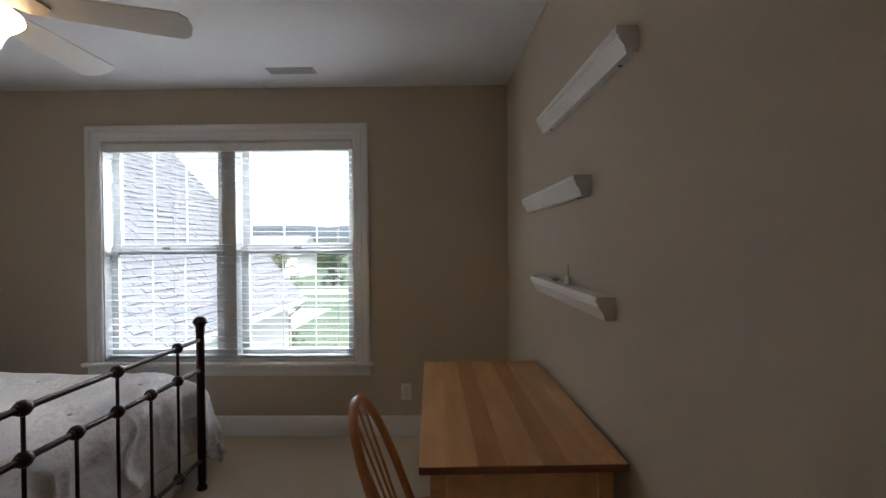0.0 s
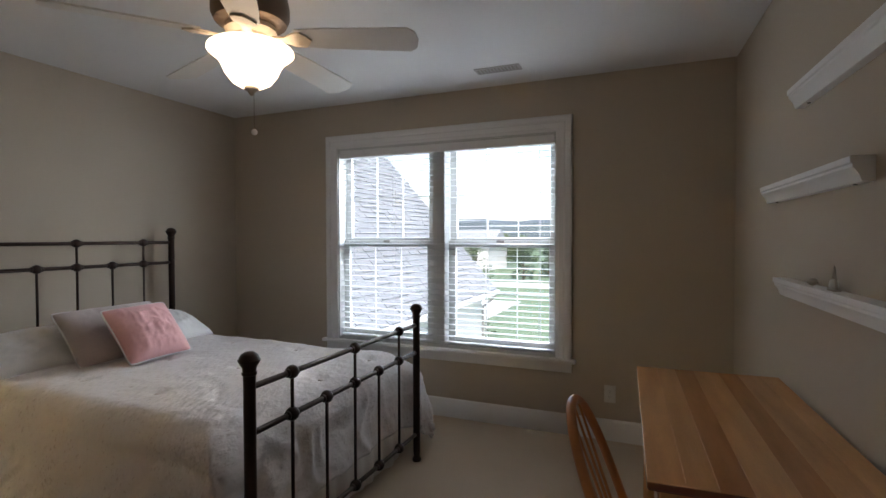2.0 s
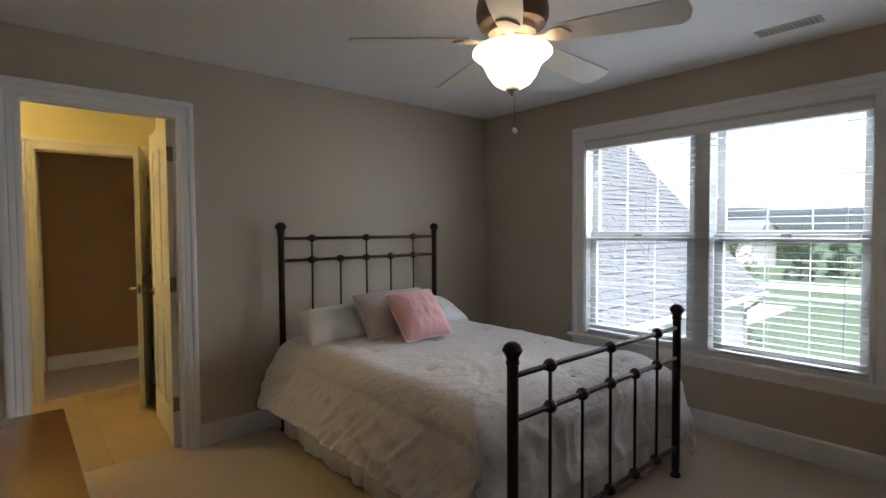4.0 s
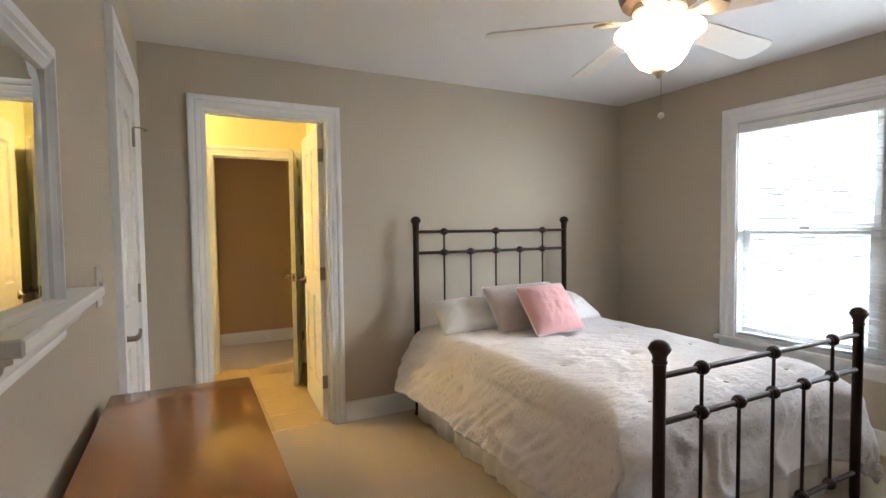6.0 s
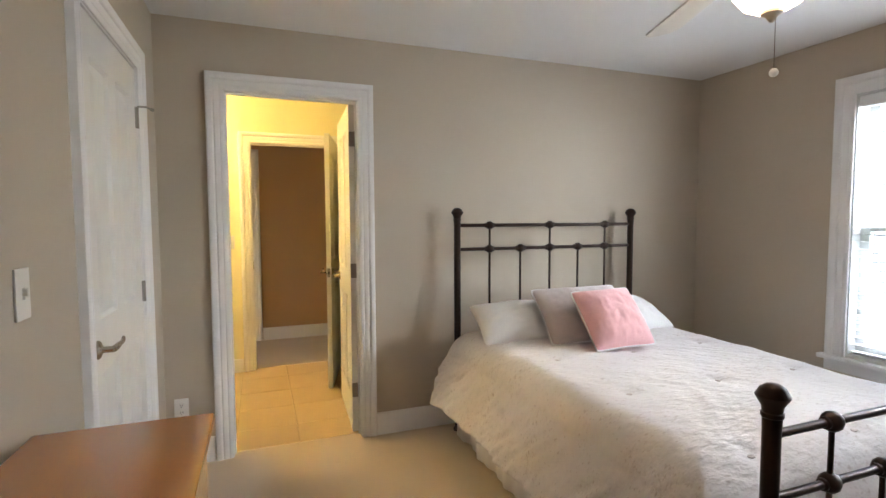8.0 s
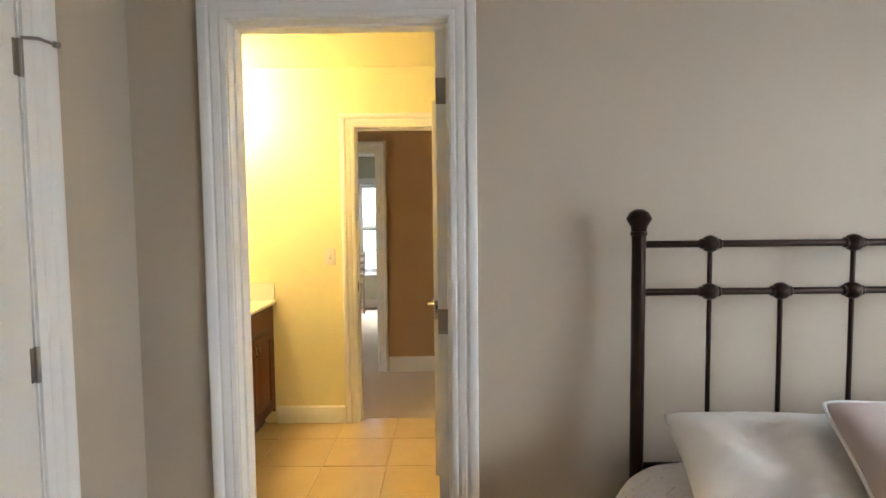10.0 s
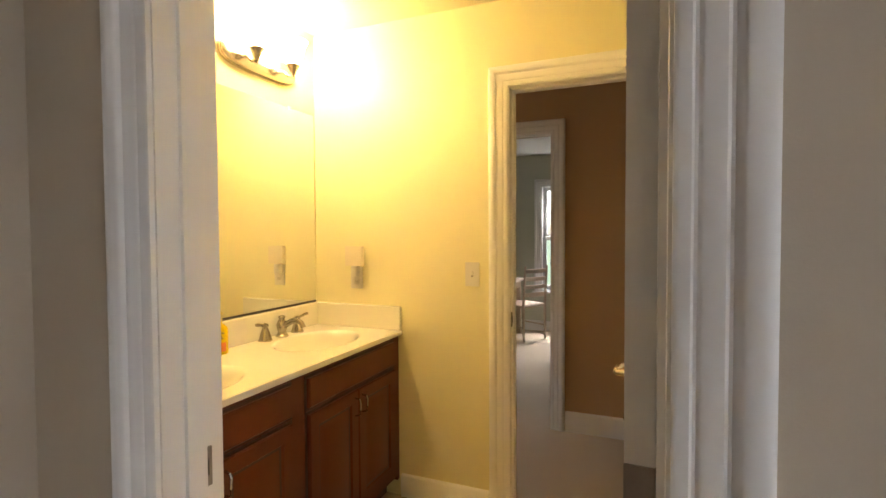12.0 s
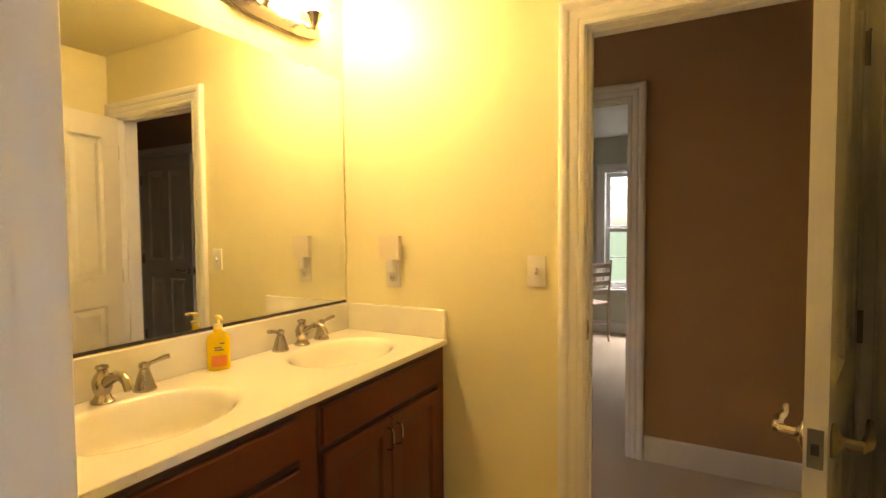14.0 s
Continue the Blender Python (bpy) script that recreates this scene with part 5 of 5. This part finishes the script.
def vanity_light():
    cx, z = -5.155, 2.165
    f = thing("vanity_light", "nickel two-lamp vanity light with lit opal shades", "wall lamp", pose(cx, BS, z))
    bm = bmesh.new()
    out = [(0.245 * math.copysign(abs(math.cos(a)) ** 0.55, math.cos(a)), 0.062 * math.copysign(abs(math.sin(a)) ** 0.8, math.sin(a))) for a in [2 * math.pi * k / 48 for k in range(48)]]
    rows = []
    for s, d in ((1, 0.001), (1, 0.008), (0.965, 0.014), (0.93, 0.012), (0.90, 0.020), (0.80, 0.024)):
        rows.append([bm.verts.new((u * (1 - (1 - s) * 0.35), d, w * s)) for u, w in out])
    for a, b in zip(rows, rows[1:]):
        for k in range(48):
            bm.faces.new((a[k], a[(k + 1) % 48], b[(k + 1) % 48], b[k]))
    bm.faces.new(rows[-1])
    part("backplate", bm, M_NICKEL, f)
    for x in (-0.12, 0.12):
        bm = bmesh.new()
        tube(bm, [(x, 0.018, -0.012), (x, 0.035, -0.006), (x, 0.052, -0.014), (x, 0.070, -0.034), (x, 0.088, -0.036), (x, 0.10, -0.022)], [0.011, 0.008, 0.007, 0.007, 0.008, 0.009], 12)
        arm = part("arm", bm, M_NICKEL, f, "curled nickel arm")
        bm = bmesh.new()
        lathe(bm, [(0.0, -0.052), (0.006, -0.050), (0.008, -0.044), (0.004, -0.038), (0.010, -0.032), (0.015, -0.024), (0.020, -0.008), (0.029, 0.008), (0.034, 0.016), (0.031, 0.020)], 22, Matrix.Translation((x, 0.10, 0)))
        part("lamp_cup", bm, M_NICKEL, arm, "flared nickel cup with a finial")
        bm = bmesh.new()
        lathe(bm, [(0.022, 0.016), (0.034, 0.024), (0.044, 0.045), (0.050, 0.075), (0.058, 0.105), (0.072, 0.128), (0.070, 0.130), (0.03, 0.126), (0.0, 0.124)], 28, Matrix.Translation((x, 0.10, 0)))
        part("shade", bm, M_SHADE, arm, "lit opal glass bell shade")


vanity_light()

# ---------------------------------------------------------------- the far room
def ladder_chair():
    c = thing("ladder_back_chair", "whitewashed wooden ladder-back chair by the table", "chair", pose(-9.62, -0.48, 0, 0, 0, -32))
    part("seat", B(-0.21, -0.21, 0.43, 0.21, 0.20, 0.46, bevel=0.01), M_CHAIRFAR, c)
    for x in (-0.19, 0.19):
        bm = bmesh.new()
        tube(bm, [(x, 0.20, 0), (x, 0.19, 0.45), (x, 0.23, 0.95)], [0.016, 0.018, 0.013], 10)
        part("back_post", bm, M_CHAIRFAR, c)
        bm = bmesh.new()
        rod(bm, (x, -0.19, 0), (x, -0.19, 0.44), 0.015, 0.018)
        part("leg", bm, M_CHAIRFAR, c)
        bm = bmesh.new()
        rod(bm, (x, -0.19, 0.18), (x, 0.196, 0.18), 0.009)
        part("stretcher", bm, M_CHAIRFAR, c)
    for z in (0.56, 0.66, 0.76, 0.86):
        y = 0.19 + 0.04 * (z - 0.45) / 0.5
        part("slat", B(-0.185, y - 0.007, z, 0.185, y + 0.007, z + 0.05, bevel=0.004), M_CHAIRFAR, c)


ladder_chair()


def far_table():
    t = thing("table", "whitewashed wooden table beside the ladder-back chair", "table", pose(-9.55, -1.15, 0))
    part("tabletop", B(-0.45, -0.6, 0.72, 0.45, 0.6, 0.75, bevel=0.006), M_CHAIRFAR, t)
    part("apron", B(-0.40, -0.55, 0.63, 0.40, 0.55, 0.72), M_CHAIRFAR, t)
    for x in (-0.38, 0.38):
        for y in (-0.53, 0.53):
            part("leg", B(x - 0.03, y - 0.03, 0, x + 0.03, y + 0.03, 0.63, bevel=0.004), M_CHAIRFAR, t)


far_table()
pf = thing("framed_picture", "narrow red-brown framed picture on the sage wall", "picture", pose(RW, -0.95, 1.3))
part("frame", B(0, -0.16, -0.36, 0.025, 0.16, 0.50, bevel=0.004), M_PICTURE, pf)
part("canvas", B(0.0252, -0.12, -0.32, 0.028, 0.12, 0.46), M_LINEN, pf)


# ---------------------------------------------------------------- outside
structure("ground", B(-500, -500, -3.4, 500, 500, -3.0), M_LAWN, "mown green lawn round the house", "lawn", 0)
structure("pavement", B(-14.0, 18.0, -3.0, -8.3, 33, -2.98), M_CONCRETE, "pale concrete drive beside the lawn", "driveway", 0)
structure("pavement", B(-80, 42, -3.0, 60, 46.5, -2.985), M_CONCRETE, "pale pavement across the lawn", "path", 0)


def wing_roof():
    """The steep shingled roof of the next wing, which runs north; its east slope faces the window."""
    h = thing("house", "neighbouring house wing with a steep grey shingle roof", "house", pose(0, 0, 0))
    xe, ze, y0, y1, run, rise = -5.15, -0.4, 4.3, 16.5, 6.0, 6.7
    part("wall", B(xe - 2 * run + 0.4, y0 + 0.2, -3.0, xe - 0.4, y1 - 0.35, ze - 0.12), M_SIDING, h, "pale siding wall")
    bm = bmesh.new()
    prism(bm, [(0, 0), (-run, rise), (-2 * run, 0), (-2 * run, -0.14), (0, -0.14)], (xe, y0, ze), (1, 0, 0), (0, 0, 1), (0, 1, 0), y1 - y0)
    roof = part("roof", bm, M_SHINGLE, h, "weathered grey shingle roof", 0)
    part("gutter", B(xe + 0.005, y0, ze - 0.15, xe + 0.12, y1, ze - 0.02, bevel=0.02, seg=2), M_TRIM, roof, "white eave gutter")
    part("rake_board", B(xe - 0.35, y1 + 0.005, ze - 0.14, xe, y1 + 0.03, ze - 0.01), M_TRIM, roof)
    bm = bmesh.new()
    tube(bm, [(xe + 0.06, y1 - 0.25, ze - 0.15), (xe - 0.1, y1 - 0.3, ze - 0.35), (xe - 0.34, y1 - 0.4, ze - 0.55), (xe - 0.34, y1 - 0.4, -3.0)], 0.045, 8)
    part("downspout", bm, M_VENT, h)
    verts, faces = [], []
    n = Vector((rise, 0, run)).normalized()
    up = Vector((-run, 0, rise)).normalized()
    rows = int(math.hypot(run, rise) / 0.19)
    rng = random.Random(4)
    for k in range(rows):
        a = Vector((xe, 0, ze)) + up * (k * 0.19)
        y = y0 + (k % 2) * 0.15
        while y < y1 - 0.05:
            w = rng.choice((0.26, 0.30, 0.34))
            y2 = min(y + w - 0.012, y1)
            lift = rng.uniform(0.014, 0.045)
            base = len(verts)
            p, q = Vector((a.x, y, a.z)), Vector((a.x, y2, a.z))
            for t, hh in ((0.0, lift), (0.2, 0.004)):
                verts += [p + up * t + n * hh, q + up * t + n * hh]
            verts += [p + n * 0.001, q + n * 0.001]
            faces += [(base, base + 1, base + 3, base + 2), (base + 4, base + 5, base + 1, base), (base, base + 2, base + 4), (base + 1, base + 5, base + 3)]
            y += w
    me = bpy.data.meshes.new("shingles")
    me.from_pydata([tuple(v) for v in verts], [], faces)
    me.materials.append(M_SHINGLE)
    sh = new("shingles", me)
    sh.parent = roof
    sh["kind"] = "stuff"


wing_roof()


def tree(m, height, spread, leaf, label, trunk=0.12, low=0.25, clumps=60, per=70, kind="tree", size=0.16):
    t = thing(kind, label, kind, m)
    rng = random.Random(int(height * 100 + spread * 10))
    bm = bmesh.new()
    tube(bm, [(0, 0, 0), (0.03, 0.02, height * 0.35), (-0.03, 0.04, height * 0.7), (0, 0, height * 0.92)], [trunk, trunk * 0.75, trunk * 0.4, trunk * 0.1], 8)
    for k in range(7):
        z = height * (low + 0.08 * k)
        a = k * 2.4
        tube(bm, [(0, 0, z), (math.cos(a) * spread * 0.4, math.sin(a) * spread * 0.4, z + height * 0.07), (math.cos(a) * spread * 0.8, math.sin(a) * spread * 0.8, z + height * 0.11)], [trunk * 0.4, trunk * 0.22, trunk * 0.06], 6)
    part("trunk", bm, M_BARK, t)
    verts, faces = [], []
    for c in range(clumps):
        f = rng.random()
        z = height * (low + (1 - low) * f)
        rad = spread * (1 - f ** 1.6) ** 0.7 * rng.uniform(0.35, 1.0)
        a = rng.uniform(0, 6.283)
        cen = Vector((math.cos(a) * rad, math.sin(a) * rad, z))
        cr = spread * rng.uniform(0.14, 0.3)
        for k in range(per):
            p = cen + Vector((rng.gauss(0, cr * 0.5), rng.gauss(0, cr * 0.5), rng.gauss(0, cr * 0.4)))
            d1 = Vector((rng.gauss(0, 1), rng.gauss(0, 1), rng.gauss(0, 0.6))).normalized() * size * rng.uniform(0.5, 1)
            d2 = d1.orthogonal().normalized() * size * 0.35
            b = len(verts)
            verts += [p - d1 * 0.5, p + d2 * 0.5, p + d1 * 0.5, p - d2 * 0.5]
            faces.append((b, b + 1, b + 2, b + 3))
    me = bpy.data.meshes.new("crown")
    me.from_pydata([tuple(v) for v in verts], [], faces)
    me.materials.append(leaf)
    cr = new("crown", me)
    cr.parent = t


tree(pose(-12.2, 50, -3), 3.9, 1.35, M_LEAF2, "full dark green spruce on the lawn", 0.12, 0.05, 90, 80)
tree(pose(-10.4, 54, -3), 3.6, 1.3, M_LEAF2, "dark green spruce behind the lawn", 0.12, 0.05, 80, 80)
tree(pose(-8.6, 56, -3), 3.4, 1.5, M_LEAF2, "small green spruce behind the lawn", 0.12, 0.05, 70, 80)
tree(pose(-9.8, 27, -3), 3.9, 1.6, M_LEAF, "slender young tree with pale foliage", 0.08, 0.3, 40, 50)
tree(pose(-17, 70, -3), 4.3, 2.6, M_LEAF, "broad green tree at the edge of the lawn", 0.16, 0.2, 70, 70, "tree", 0.3)
tree(pose(-7.4, 21, -3), 0.9, 0.9, M_LEAF, "low green shrub beside the drive", 0.03, 0.1, 40, 60, "shrub", 0.09)
tree(pose(-24, 84, -3), 4.6, 3.4, M_LEAF, "large tree beyond the houses", 0.2, 0.2, 70, 70, "tree", 0.4)
tree(pose(-6, 90, -3), 4.5, 3.6, M_LEAF, "large tree beyond the houses", 0.2, 0.2, 70, 70, "tree", 0.4)


def far_house(x, y, w, d, label):
    h = thing("house", label, "house", pose(x, y, -3))
    part("wall", B(-w / 2, -d / 2, 0, w / 2, d / 2, 3.0), M_SIDING, h)
    bm = bmesh.new()
    prism(bm, [(-d / 2 - 0.4, 2.9), (d / 2 + 0.4, 2.9), (0, 5.4)], (-w / 2 - 0.4, 0, 0), (0, 1, 0), (0, 0, 1), (1, 0, 0), w + 0.8)
    part("roof", bm, M_SHINGLE, h, "", 0)
    for k in range(4):
        u = -w / 2 + w * (k + 0.5) / 4
        win = part("window", B(u - 0.5, -d / 2 - 0.04, 1.0, u + 0.5, -d / 2, 2.3), M_TRIM, h)
        part("pane", B(u - 0.42, -d / 2 - 0.05, 1.08, u + 0.42, -d / 2 - 0.041, 2.22), M_SLOT, win)


far_house(-27, 66, 15, 9, "pale distant house with a grey gable roof")
far_house(-3, 96, 13, 9, "pale distant house behind the trees")
# far hills; their haze is only colour
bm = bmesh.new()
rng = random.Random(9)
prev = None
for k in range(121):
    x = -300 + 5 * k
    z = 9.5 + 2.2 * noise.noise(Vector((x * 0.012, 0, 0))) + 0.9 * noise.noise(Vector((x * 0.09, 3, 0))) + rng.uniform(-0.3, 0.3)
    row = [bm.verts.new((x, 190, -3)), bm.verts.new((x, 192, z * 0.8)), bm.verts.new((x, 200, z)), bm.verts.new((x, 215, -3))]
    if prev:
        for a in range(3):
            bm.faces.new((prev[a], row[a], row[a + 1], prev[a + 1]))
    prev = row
structure("backdrop", bm, M_HILL, "line of distant wooded hills with haze painted into their colour", "far woods", 0)

# ---------------------------------------------------------------- bathroom floor tiles
tile_bm = B(0, 0, -0.006, 0.3575, 0.3675, 0.0, bevel=0.0025)
tile_me = mesh_of("tile", tile_bm, M_TILE, 30)
floor_bath = bpy.data.objects["floor_bath"]
TX, TY = 0.362, 0.372
for i in range(-2, 4):
    for j in range(-4, 5):
        x, y = -4.935 + TX * i, 0.325 + TY * j
        if x + TX < BW - 0.03 or x > W - 0.09 or y + TY < BS or y > BN:
            continue
        xa, xb = max(x, BW - 0.058), min(x + 0.3575, W - 0.061)
        ya, yb = max(y, BS + 0.002), min(y + 0.3675, BN - 0.002)
        if xb - xa < 0.02 or yb - ya < 0.02:
            continue
        whole = xb - xa > 0.357 and yb - ya > 0.367
        ob = new("tile", tile_me if whole else mesh_of("tile", B(0, 0, -0.006, xb - xa, yb - ya, 0, bevel=0.0025), M_TILE, 30))
        ob.parent = floor_bath
        ob.location = (xa, ya, 0.0012 * random.random() + 0.001)
